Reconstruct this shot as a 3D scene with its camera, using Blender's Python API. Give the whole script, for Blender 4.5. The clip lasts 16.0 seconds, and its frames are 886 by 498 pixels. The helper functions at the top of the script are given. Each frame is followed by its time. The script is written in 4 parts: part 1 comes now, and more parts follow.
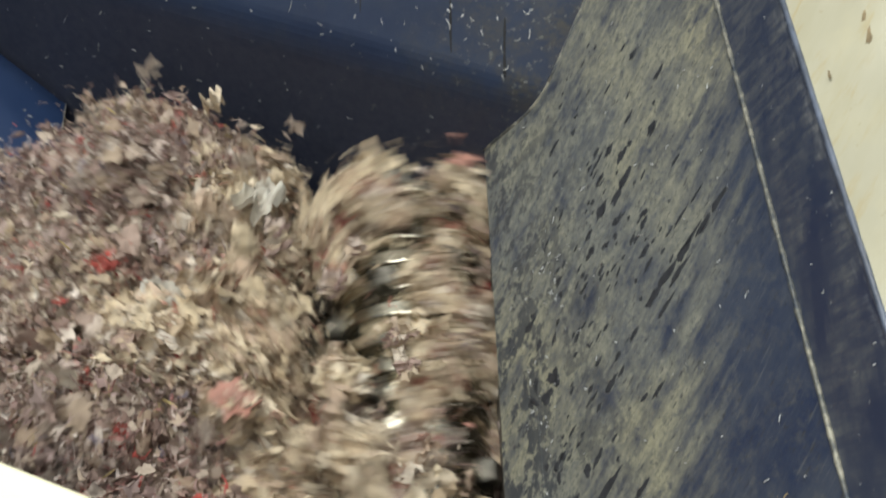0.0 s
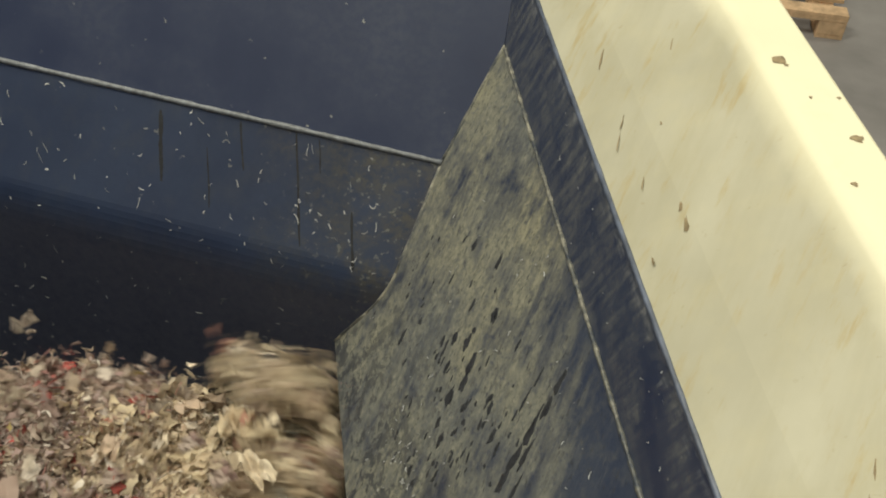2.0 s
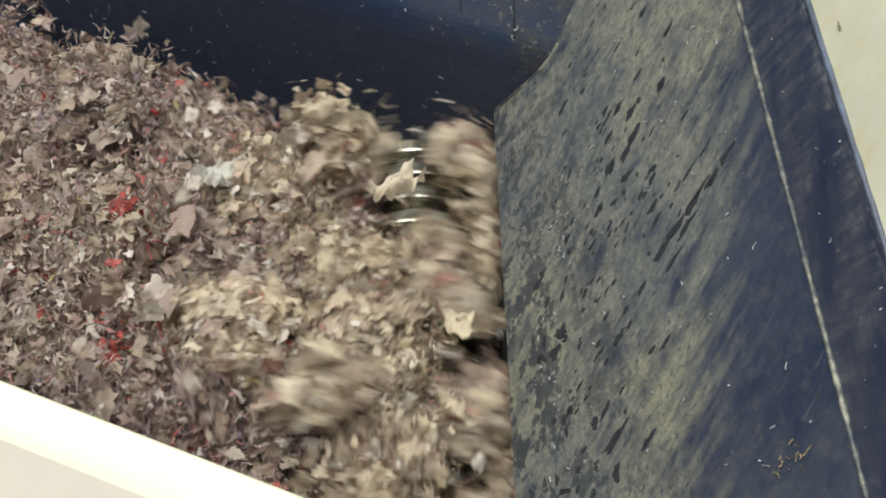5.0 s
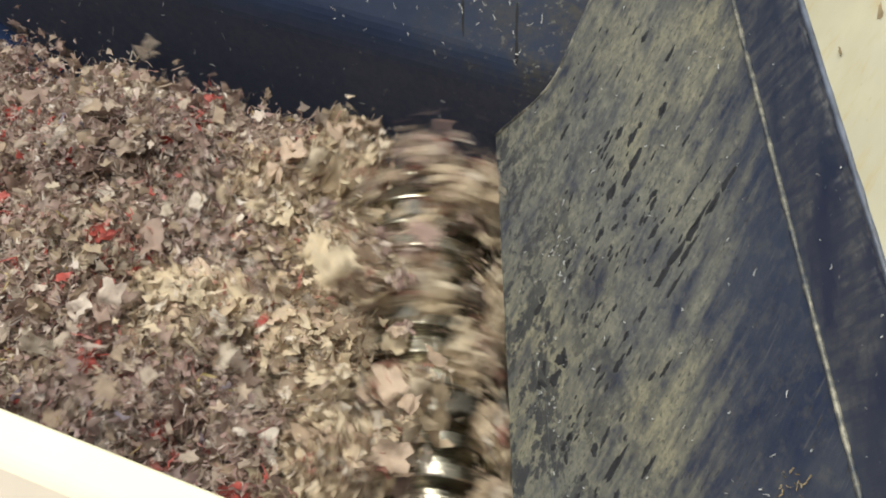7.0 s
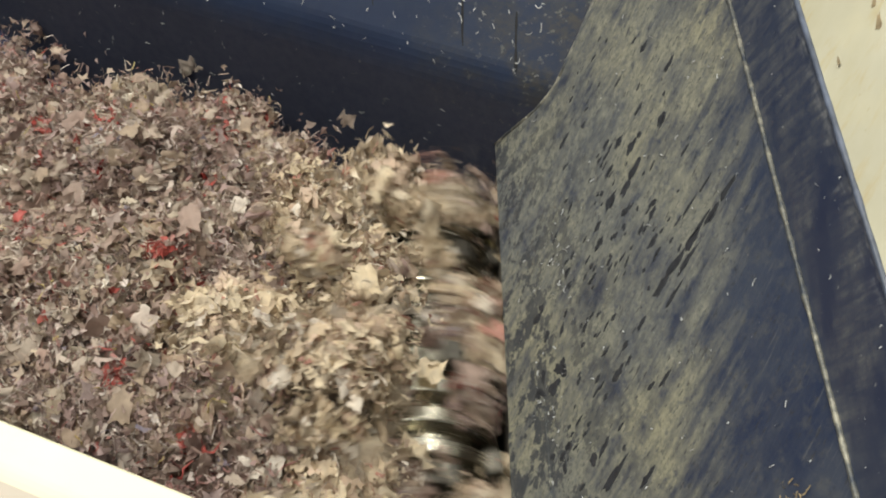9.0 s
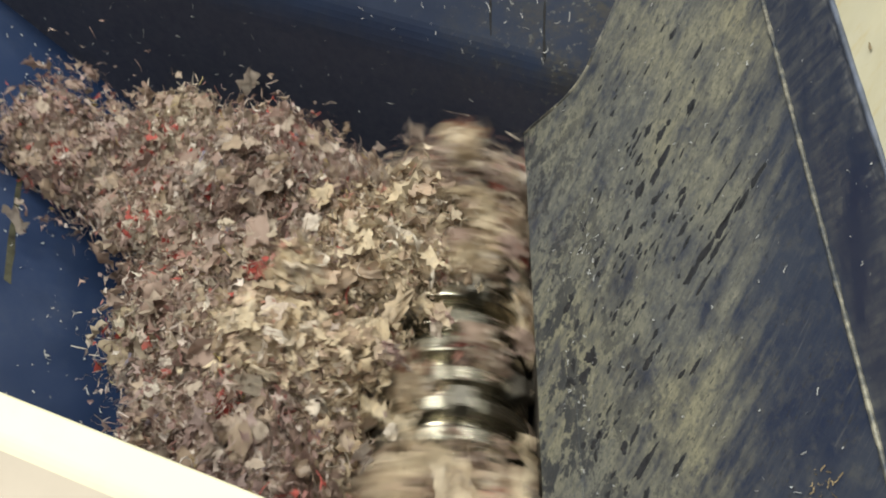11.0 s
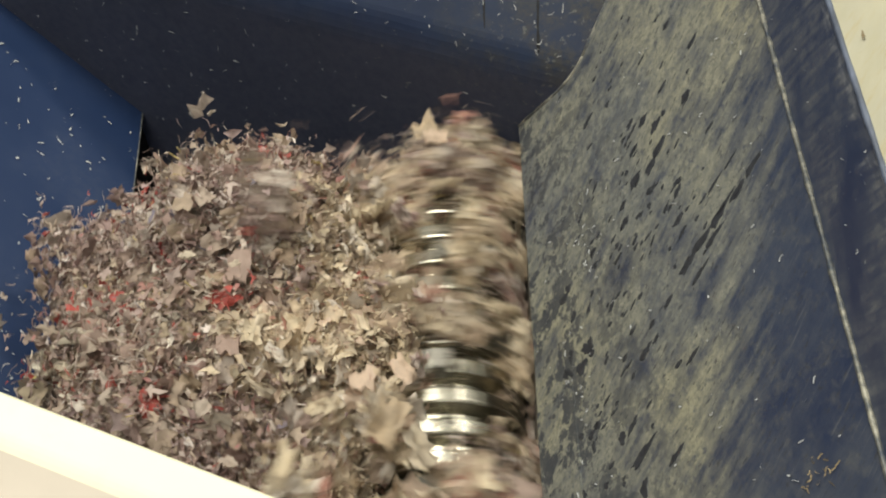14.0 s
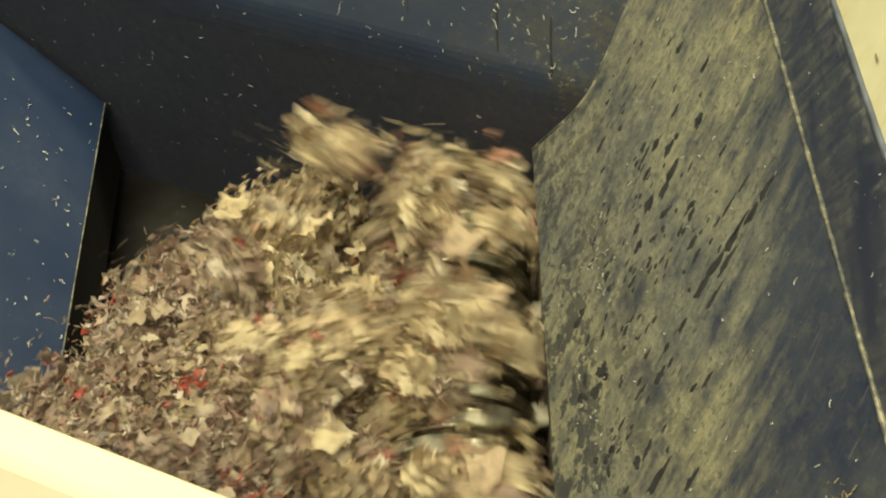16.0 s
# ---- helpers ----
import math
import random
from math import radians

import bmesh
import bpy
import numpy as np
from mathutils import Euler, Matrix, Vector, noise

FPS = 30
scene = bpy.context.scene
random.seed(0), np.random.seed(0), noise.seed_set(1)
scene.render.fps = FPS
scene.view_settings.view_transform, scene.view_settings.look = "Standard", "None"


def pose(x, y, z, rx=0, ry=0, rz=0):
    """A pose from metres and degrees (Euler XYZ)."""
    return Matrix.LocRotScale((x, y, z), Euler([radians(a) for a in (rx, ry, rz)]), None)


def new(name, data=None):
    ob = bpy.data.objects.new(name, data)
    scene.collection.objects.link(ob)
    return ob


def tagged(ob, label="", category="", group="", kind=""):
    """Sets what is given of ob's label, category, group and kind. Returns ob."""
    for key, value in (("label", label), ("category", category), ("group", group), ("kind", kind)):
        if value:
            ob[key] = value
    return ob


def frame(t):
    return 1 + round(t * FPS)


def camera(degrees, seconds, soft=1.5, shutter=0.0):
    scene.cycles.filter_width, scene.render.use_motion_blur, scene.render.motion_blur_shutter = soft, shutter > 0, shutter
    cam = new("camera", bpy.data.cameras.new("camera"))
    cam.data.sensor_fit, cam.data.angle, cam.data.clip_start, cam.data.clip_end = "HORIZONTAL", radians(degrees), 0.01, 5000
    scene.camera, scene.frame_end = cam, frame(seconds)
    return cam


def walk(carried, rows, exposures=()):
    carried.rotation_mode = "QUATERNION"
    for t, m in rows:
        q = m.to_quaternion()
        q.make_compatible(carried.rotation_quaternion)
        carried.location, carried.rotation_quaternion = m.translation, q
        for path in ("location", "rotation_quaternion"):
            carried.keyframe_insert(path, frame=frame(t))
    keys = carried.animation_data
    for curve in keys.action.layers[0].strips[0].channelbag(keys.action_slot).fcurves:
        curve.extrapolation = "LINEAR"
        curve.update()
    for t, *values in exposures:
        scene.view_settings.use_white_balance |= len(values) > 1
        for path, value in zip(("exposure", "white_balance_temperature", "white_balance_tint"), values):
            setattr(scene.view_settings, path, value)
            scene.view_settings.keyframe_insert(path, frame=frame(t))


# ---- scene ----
cam = camera(42.9, 16.0, soft=1.95, shutter=0.7)
PATH = [
    (0, pose(0.003, 0.035, 3.014, 38.032, -0.176, -1.308)),
    (0.5, pose(0.005, 0.029, 3.020, 40.465, -0.897, -1.741)),
    (1, pose(0.008, 0.026, 3.017, 43.699, -2.929, -3.591)),
    (1.5, pose(0.016, 0.024, 3.020, 46.590, -4.032, -5.567)),
    (2, pose(0.020, 0.015, 3.029, 48.010, -4.400, -7.169)),
    (2.5, pose(0.019, 0.012, 3.028, 45.227, -3.975, -6.052)),
    (3, pose(0.007, 0.005, 3.006, 39.968, -2.851, -3.913)),
    (3.5, pose(0.008, 0.004, 3.001, 38.712, -2.222, -3.265)),
    (4, pose(0.006, 0.000, 3.002, 37.770, -1.495, -2.281)),
    (4.5, pose(0.006, 0.001, 3.000, 37.104, -0.383, -1.403)),
    (5, pose(-0.000, 0.000, 3.000, 37.000, -0.000, -0.900)),
    (7.5, pose(0.010, 0.007, 2.993, 38.516, 0.005, -0.411)),
    (8, pose(0.010, 0.008, 2.993, 38.649, -0.096, -0.431)),
    (10.3, pose(0.011, 0.003, 2.999, 38.453, 0.909, -0.050)),
    (10.5, pose(0.009, 0.002, 2.999, 38.444, 1.204, 0.170)),
    (11, pose(0.009, 0.002, 2.998, 38.141, 1.339, 0.247)),
    (11.5, pose(0.010, 0.002, 2.999, 38.179, 1.503, 0.204)),
    (12, pose(0.010, 0.003, 2.999, 38.194, 1.512, 0.264)),
    (12.5, pose(0.010, 0.003, 2.999, 38.127, 1.403, 0.110)),
    (13, pose(0.013, 0.003, 3.000, 37.708, 1.308, -0.200)),
    (13.5, pose(0.011, 0.002, 2.999, 37.757, 1.287, -0.490)),
    (14, pose(0.011, 0.002, 2.999, 37.751, 1.662, -0.386)),
    (14.5, pose(0.011, 0.002, 3.000, 38.128, 1.933, -0.355)),
    (15, pose(0.011, 0.002, 2.999, 38.171, 1.576, -0.676)),
    (15.5, pose(0.012, 0.001, 3.000, 38.499, 1.696, -0.231)),
    (16, pose(0.011, 0.001, 3.000, 38.960, 2.234, 0.010)),
]
EXPOSURES = [(0.0, -0.20, 6150, 4), (0.9, -0.33, 6350, 3), (1.5, -0.43, 6700, 2), (2.0, -0.47, 7100, 1), (2.5, -0.45, 7100, 2), (3.0, -0.37, 6350, 3), (3.5, -0.36, 5900, 3), (4.0, -0.27, 5980, 4), (5.0, -0.24, 5980, 4),
             (7.5, -0.15, 6500, 6), (11.0, -0.22, 6500, 4), (13.0, -0.21, 6550, 4), (14.0, -0.20, 6600, 4), (14.5, -0.11, 6700, 4), (15.0, -0.01, 6450, 4), (15.5, 0.00, 6700, 3), (16.0, -0.06, 9700, -12)]

# ---- light: a closed hall, unseen panels added under its ceiling ----
world = bpy.data.worlds.new("hall_air")
world.use_nodes = True
world.node_tree.nodes["Background"].inputs[0].default_value = (0.9, 0.93, 1.0, 1)
world.node_tree.nodes["Background"].inputs[1].default_value = 0.12
scene.world = world
scene.view_settings.exposure = 0.0

CEILING = 7.0


def ceiling_lamp(x, y, size, power, colour):
    data = bpy.data.lights.new("panel_light", "AREA")
    data.shape, data.size, data.size_y = "RECTANGLE", size[0], size[1]
    data.energy, data.color = power, colour
    ob = new("panel_light", data)
    ob.matrix_world = pose(x, y, CEILING - 0.13)
    return ob


# no panel is in view; the second is added as fill for the end plates
LAMPS = [(-1.9, 2.9, (2.6, 1.0), 430), (-0.9, -1.2, (3.2, 2.0), 300), (2.4, 3.2, (1.6, 0.5), 150), (5.5, 6.0, (1.6, 0.5), 200)]
for lx, ly, lsize, lpower in LAMPS:
    ceiling_lamp(lx, ly, lsize, lpower, (1.0, 0.95, 0.86))

# ---- small builders ----


def mesh_ob(name, bm, material, parent=None, label="", smooth=False):
    me = bpy.data.meshes.new(name)
    bmesh.ops.recalc_face_normals(bm, faces=bm.faces)
    bm.to_mesh(me)
    bm.free()
    if smooth:
        for f in me.polygons:
            f.use_smooth = True
    me.materials.append(material)
    ob = new(name, me)
    if parent:
        ob.parent = parent
    if label:
        ob["label"] = label
    return ob


def part(name, bm, material, parent, label="", smooth=False):
    return mesh_ob(name, bm, material, parent, label, smooth)


def thing(name, label, category, group="", kind="", m=None):
    ob = new(name)
    ob.empty_display_size = 0.05
    if m is not None:
        ob.matrix_world = m
    return tagged(ob, label, category, group, kind)


def box(bm, lo, hi, bevel=0.0):
    made = bmesh.ops.create_cube(bm, size=1.0)["verts"]
    for v in made:
        v.co = Vector([lo[i] + (v.co[i] + 0.5) * (hi[i] - lo[i]) for i in range(3)])
    if bevel:
        edges = list({e for v in made for e in v.link_edges})
        bmesh.ops.bevel(bm, geom=edges, offset=bevel, segments=2, affect="EDGES")


def slab(bm, corners, thick, inward):
    """A plate from its seen face's corners, with thickness away from the point inward."""
    c = [Vector(p) for p in corners]
    n = (c[1] - c[0]).cross(c[2] - c[0]).normalized()
    mid = sum(c, Vector()) / len(c)
    if n.dot(Vector(inward) - mid) > 0:
        n = -n
    front = [bm.verts.new(p) for p in c]
    back = [bm.verts.new(p + n * thick) for p in c]
    bm.faces.new(front)
    bm.faces.new(back[::-1])
    for i in range(len(c)):
        j = (i + 1) % len(c)
        bm.faces.new((front[i], back[i], back[j], front[j]))


def rod(bm, a, b, radius, sides=8, wobble=0.0, steps=1):
    a, b = Vector(a), Vector(b)
    ax = (b - a).normalized()
    p = ax.orthogonal().normalized()
    q = ax.cross(p)
    rings = []
    for k in range(steps + 1):
        c = a.lerp(b, k / steps)
        r = radius * (1 + wobble * (noise.noise(c * 37.0)))
        rings.append([bm.verts.new(c + (p * math.cos(i * 2 * math.pi / sides) + q * math.sin(i * 2 * math.pi / sides)) * r) for i in range(sides)])
    for k in range(steps):
        for i in range(sides):
            j = (i + 1) % sides
            bm.faces.new((rings[k][i], rings[k][j], rings[k + 1][j], rings[k + 1][i]))
    bm.faces.new(rings[0][::-1])
    bm.faces.new(rings[-1])


# ---- materials ----


class Mat:
    """A node material under way: short calls for the nodes used again and again."""

    def __init__(self, name):
        self.m = bpy.data.materials.new(name)
        self.m.use_nodes = True
        self.t = self.m.node_tree
        self.b = self.t.nodes["Principled BSDF"]

    def node(self, kind, **values):
        n = self.t.nodes.new(kind)
        for key, v in values.items():
            n.inputs[key].default_value = v
        return n

    def link(self, a, b):
        self.t.links.new(a, b)

    def coords(self, scale=(1, 1, 1), turn=0.0, where="Object", angle=(0, 0, 0)):
        c = self.node("ShaderNodeTexCoord")
        first = self.node("ShaderNodeMapping")
        first.inputs["Rotation"].default_value = (radians(angle[0]), radians(angle[1]), radians(turn or angle[2]))
        second = self.node("ShaderNodeMapping")
        second.inputs["Scale"].default_value = scale
        self.link(c.outputs[where], first.inputs["Vector"])
        self.link(first.outputs[0], second.inputs["Vector"])
        return second.outputs[0]

    def noise(self, vec, scale, detail=4.0, rough=0.55):
        n = self.node("ShaderNodeTexNoise", Scale=scale, Detail=detail, Roughness=rough)
        self.link(vec, n.inputs["Vector"])
        return n.outputs["Fac"]

    def ramp(self, fac, stops):
        n = self.node("ShaderNodeValToRGB")
        e = n.color_ramp.elements
        while len(e) < len(stops):
            e.new(0.5)
        for el, (p, c) in zip(e, stops):
            el.position = p
            el.color = (c, c, c, 1) if isinstance(c, (int, float)) else (*c, 1)
        self.link(fac, n.inputs["Fac"])
        return n.outputs["Color"]

    def mix(self, fac, a, b, how="MIX"):
        n = self.t.nodes.new("ShaderNodeMix")
        n.data_type, n.blend_type = "RGBA", how
        for at, v in ((0, fac), (6, a), (7, b)):
            sock = n.inputs[at]
            if isinstance(v, (int, float)):
                sock.default_value = v if at == 0 else (v, v, v, 1)
            elif isinstance(v, tuple):
                sock.default_value = (*v, 1)
            else:
                self.link(v, sock)
        return n.outputs[2]

    def math(self, op, a, b):
        n = self.t.nodes.new("ShaderNodeMath")
        n.operation = op
        for sock, v in ((n.inputs[0], a), (n.inputs[1], b)):
            if isinstance(v, (int, float)):
                sock.default_value = v
            else:
                self.link(v, sock)
        return n.outputs[0]

    def finish(self, colour, rough, metal=0.0, bump=None, depth=0.001, strength=0.4):
        for key, v in (("Base Color", colour), ("Roughness", rough), ("Metallic", metal)):
            if isinstance(v, tuple):
                self.b.inputs[key].default_value = (*v, 1)
            elif isinstance(v, (int, float)):
                self.b.inputs[key].default_value = v
            else:
                self.link(v, self.b.inputs[key])
        if bump is not None:
            n = self.node("ShaderNodeBump", Strength=strength, Distance=depth)
            self.link(bump, n.inputs["Height"])
            self.link(n.outputs[0], self.b.inputs["Normal"])
        return self.m


BLUE = (0.016, 0.027, 0.072)
BLUE_PALE = (0.030, 0.044, 0.088)
DUST = (0.23, 0.225, 0.175)
STREAK = 58.0


def scuffed_blue():
    """Blue paint under a film of grey dust, wiped in streaks and worn in specks; local x runs along the plate, y up it."""
    k = Mat("scuffed_blue_paint")
    streak = k.coords((30, 4.5, 1), turn=90 - STREAK)
    fine = k.coords((120, 20, 1), turn=90 - STREAK)
    flat = k.coords()
    a = k.noise(streak, 1.0, 5, 0.6)
    b = k.noise(fine, 1.0, 4, 0.6)
    c = k.noise(flat, 6.0, 5, 0.6)
    speck = k.noise(flat, 70.0, 5, 0.7)
    mottle = k.noise(flat, 21.0, 6, 0.68)
    flecks = k.noise(k.coords((150, 45, 1), turn=90 - STREAK), 1.0, 4, 0.65)
    chips = k.noise(flat, 44.0, 6, 0.7)
    pos = k.node("ShaderNodeSeparateXYZ")
    k.link(flat, pos.inputs[0])
    x, y = pos.outputs[0], pos.outputs[1]
    # dust is thick where scrap rubs, low on the plate; the near upper field stays clean blue
    edge = k.math("SUBTRACT", k.math("ADD", k.math("MULTIPLY", x, 0.36), 0.285), y)
    edge = k.math("ADD", edge, k.math("MULTIPLY", k.math("SUBTRACT", a, 0.5), 0.26))
    edge = k.math("ADD", edge, k.math("MULTIPLY", k.math("SUBTRACT", b, 0.5), 0.07))
    rubbed = k.ramp(k.math("ADD", edge, 0.5), [(0.45, 0.12), (0.60, 1.0)])
    wiped = k.math("ADD", k.math("MULTIPLY", a, 0.30), k.math("ADD", k.math("MULTIPLY", b, 0.20), k.math("MULTIPLY", k.math("ADD", c, mottle), 0.34)))
    wiped = k.ramp(wiped, [(0.48, 0.10), (0.63, 0.98)])
    film = k.mix(1.0, rubbed, wiped, "MULTIPLY")
    film = k.mix(1.0, film, k.ramp(speck, [(0.34, 0.35), (0.46, 1.0)]), "MULTIPLY")
    # chipped lower band along the rotor
    low = k.ramp(k.math("ADD", y, k.math("MULTIPLY", x, 0.12)), [(0.16, 1.0), (0.46, 0.0)])
    chip = k.mix(1.0, low, k.ramp(k.math("ADD", k.math("MULTIPLY", chips, 0.6), k.math("MULTIPLY", k.noise(flat, 15.0, 3, 0.5), 0.4)), [(0.508, 0.0), (0.528, 1.0)]), "MULTIPLY")
    paint = k.mix(k.ramp(c, [(0.35, 0.0), (0.7, 1.0)]), (0.016, 0.025, 0.058), (0.031, 0.042, 0.075))
    dust = k.mix(k.ramp(k.noise(flat, 2.2, 3, 0.5), [(0.4, 0.0), (0.62, 1.0)]), (0.150, 0.155, 0.140), (0.235, 0.226, 0.160))
    colour = k.mix(film, paint, dust)
    colour = k.mix(k.ramp(flecks, [(0.60, 0.0), (0.64, 0.8)]), colour, (0.03, 0.032, 0.04))
    grit = k.noise(k.coords((90, 60, 1), turn=90 - STREAK), 1.0, 6, 0.75)
    colour = k.mix(k.mix(1.0, film, k.ramp(grit, [(0.40, 0.55), (0.50, 0.0)]), "MULTIPLY"), colour, (0.045, 0.050, 0.055))
    colour = k.mix(k.mix(1.0, film, k.ramp(grit, [(0.56, 0.0), (0.68, 0.4)]), "MULTIPLY"), colour, (0.36, 0.34, 0.27))
    colour = k.mix(k.mix(1.0, chip, 0.9, "MULTIPLY"), colour, (0.026, 0.030, 0.040))
    scratch = k.noise(k.coords((260, 14, 1), turn=90 - STREAK + 6), 1.0, 3, 0.6)
    colour = k.mix(k.ramp(scratch, [(0.60, 0.0), (0.70, 0.35)]), colour, (0.13, 0.135, 0.14))
    colour = k.mix(k.ramp(k.noise(flat, 33.0, 6, 0.72), [(0.50, 0.0), (0.66, 0.32)]), colour, (0.115, 0.115, 0.105))
    pale = k.noise(flat, 95.0, 3, 0.6)
    colour = k.mix(k.ramp(pale, [(0.72, 0.0), (0.76, 0.6)]), colour, (0.42, 0.41, 0.38))
    rough = k.ramp(film, [(0.0, 0.42), (1.0, 0.8)])
    return k.finish(colour, rough, 0.0, k.math("ADD", speck, b), 0.0012, 0.35)


def wall_blue(name="blue_paint", dust=0.35, deep=None, pale=None):
    """Blue machine paint with a little dust, small chips and runs."""
    k = Mat(name)
    flat = k.coords()
    cloud = k.noise(flat, 3.0, 5, 0.6)
    grain = k.noise(flat, 60.0, 4, 0.65)
    chips = k.noise(flat, 38.0, 3, 0.6)
    base = k.mix(k.ramp(cloud, [(0.35, 0.0), (0.68, 1.0)]), deep or BLUE, pale or BLUE_PALE)
    film = k.mix(1.0, k.ramp(cloud, [(0.45, 0.0), (0.75, dust)]), k.ramp(grain, [(0.4, 0.2), (0.6, 1.0)]), "MULTIPLY")
    colour = k.mix(film, base, DUST)
    colour = k.mix(k.ramp(chips, [(0.69, 0.0), (0.73, 0.55)]), colour, (0.36, 0.36, 0.34))
    return k.finish(colour, k.ramp(cloud, [(0.3, 0.48), (0.7, 0.64)]), 0.0, grain, 0.0006, 0.3)


def cream_paint(name="cream_paint", bright=(0.64, 0.615, 0.46), soiled=(0.55, 0.515, 0.37)):
    k = Mat(name)
    flat = k.coords()
    streak = k.coords((26, 3.0, 1), turn=90 - STREAK)
    cloud = k.noise(flat, 4.5, 5, 0.6)
    smear = k.noise(streak, 1.0, 5, 0.6)
    spots = k.noise(k.coords((60, 60, 14)), 1.0, 3, 0.6)
    blot = k.noise(flat, 14.0, 5, 0.65)
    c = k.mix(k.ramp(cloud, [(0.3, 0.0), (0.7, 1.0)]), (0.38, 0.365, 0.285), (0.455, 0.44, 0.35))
    c = k.mix(k.ramp(smear, [(0.46, 0.0), (0.72, 0.6)]), c, (0.36, 0.34, 0.25))
    rubs = k.noise(k.coords((3.5, 10, 10), angle=(0, 0, -50)), 1.0, 5, 0.62)
    c = k.mix(k.ramp(rubs, [(0.5, 0.0), (0.70, 0.75)]), c, (0.37, 0.345, 0.245))
    drag = k.mix(1.0, k.ramp(k.noise(k.coords((12, 70, 12), angle=(0, 0, -52)), 1.0, 4, 0.6), [(0.54, 0.0), (0.68, 0.8)]), k.ramp(rubs, [(0.45, 0.0), (0.6, 1.0)]), "MULTIPLY")
    c = k.mix(drag, c, (0.37, 0.30, 0.16))
    c = k.mix(k.ramp(blot, [(0.5, 0.0), (0.75, 0.45)]), c, (0.46, 0.43, 0.30))
    c = k.mix(k.ramp(spots, [(0.68, 0.0), (0.75, 0.6)]), c, (0.32, 0.27, 0.18))
    # overhead light put into the colour: duller panel up to the bend, paler rim above
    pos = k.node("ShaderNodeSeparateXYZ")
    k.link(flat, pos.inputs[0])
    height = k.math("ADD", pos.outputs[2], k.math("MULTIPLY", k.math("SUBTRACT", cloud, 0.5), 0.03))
    lighter = k.ramp(k.math("SUBTRACT", height, 1.75), [(0.495, 0.0), (0.522, 1.0)])
    c = k.mix(lighter, c, k.mix(k.ramp(blot, [(0.55, 0.0), (0.8, 0.5)]), bright, soiled))
    return k.finish(c, k.ramp(cloud, [(0.3, 0.42), (0.7, 0.6)]), 0.0, cloud, 0.0006, 0.2)


def steel(name, tint, rough, metal=1.0):
    k = Mat(name)
    ring = k.coords((14, 160, 14))
    grain = k.noise(ring, 1.0, 4, 0.6)
    dirt = k.noise(k.coords(), 16.0, 5, 0.65)
    c = k.mix(k.ramp(dirt, [(0.42, 0.0), (0.66, 1.0)]), tint, tuple(v * 0.35 for v in tint))
    r = k.math("ADD", k.math("MULTIPLY", grain, 0.22), rough - 0.1)
    return k.finish(c, r, metal, grain, 0.0006, 0.25)


def plain(name, colour, rough=0.6, metal=0.0, spread=0.25, scale=12.0):
    k = Mat(name)
    n = k.noise(k.coords(), scale, 5, 0.6)
    c = k.mix(k.ramp(n, [(0.3, 0.0), (0.72, 1.0)]), tuple(v * (1 - spread) for v in colour), tuple(min(1, v * (1 + spread)) for v in colour))
    return k.finish(c, rough, metal, n, 0.001, 0.3)


def scrap(name, stops, lighter=0.0):
    """Shredded paper, film and card: every piece takes its own colour."""
    k = Mat(name)
    g = k.node("ShaderNodeNewGeometry")
    n = k.t.nodes.new("ShaderNodeValToRGB")
    n.color_ramp.interpolation = "CONSTANT"
    e = n.color_ramp.elements
    while len(e) < len(stops):
        e.new(0.5)
    for el, (p, c) in zip(e, stops):
        el.position, el.color = p, (*c, 1)
    k.link(g.outputs["Random Per Island"], n.inputs["Fac"])
    stain = k.noise(k.coords(), 42.0, 4, 0.6)
    c = k.mix(k.ramp(stain, [(0.4, 0.0), (0.72, 0.5)]), n.outputs["Color"], (0.29, 0.245, 0.22))
    info = k.node("ShaderNodeObjectInfo")
    tone = k.ramp(info.outputs["Random"], [(0.0, (0.86, 0.79, 0.775)), (0.35, (1.0, 0.97, 0.95)), (0.7, (0.94, 0.86, 0.84)), (1.0, (1.0, 0.98, 0.90))])
    patch = k.noise(k.coords(), 9.0, 2, 0.5)
    c = k.mix(1.0 - lighter, c, tone, "MULTIPLY")
    c = k.mix(k.ramp(patch, [(0.42, 0.0), (0.62, 0.45)]), c, k.mix(1.0, c, (0.78, 0.68, 0.655) if not lighter else (0.86, 0.80, 0.70), "MULTIPLY"))
    k.finish(c, 0.8, 0.0, stain, 0.002, 0.4)
    thin = k.node("ShaderNodeBsdfTranslucent")
    k.link(c, thin.inputs["Color"])
    both = k.node("ShaderNodeMixShader", Fac=0.3)
    k.link(k.b.outputs[0], both.inputs[1])
    k.link(thin.outputs[0], both.inputs[2])
    k.link(both.outputs[0], k.t.nodes["Material Output"].inputs["Surface"])
    return k.m


SCRAP = [(0.0, (0.531, 0.458, 0.401)), (0.15, (0.418, 0.322, 0.311)), (0.29, (0.633, 0.582, 0.537)), (0.40, (0.465, 0.355, 0.320)), (0.52, (0.610, 0.537, 0.435)), (0.63, (0.271, 0.209, 0.192)),
         (0.74, (0.497, 0.412, 0.407)), (0.82, (0.836, 0.808, 0.768)), (0.915, (0.452, 0.243, 0.232)), (0.965, (0.38, 0.065, 0.055)), (0.976, (0.243, 0.232, 0.305)), (0.988, (0.678, 0.599, 0.249))]
KRAFT = [(0.0, (0.717, 0.618, 0.460)), (0.25, (0.581, 0.475, 0.346)), (0.43, (0.756, 0.664, 0.526)), (0.62, (0.425, 0.328, 0.248)), (0.74, (0.620, 0.489, 0.387)), (0.87, (0.775, 0.710, 0.628)), (0.955, (0.484, 0.248, 0.202))]
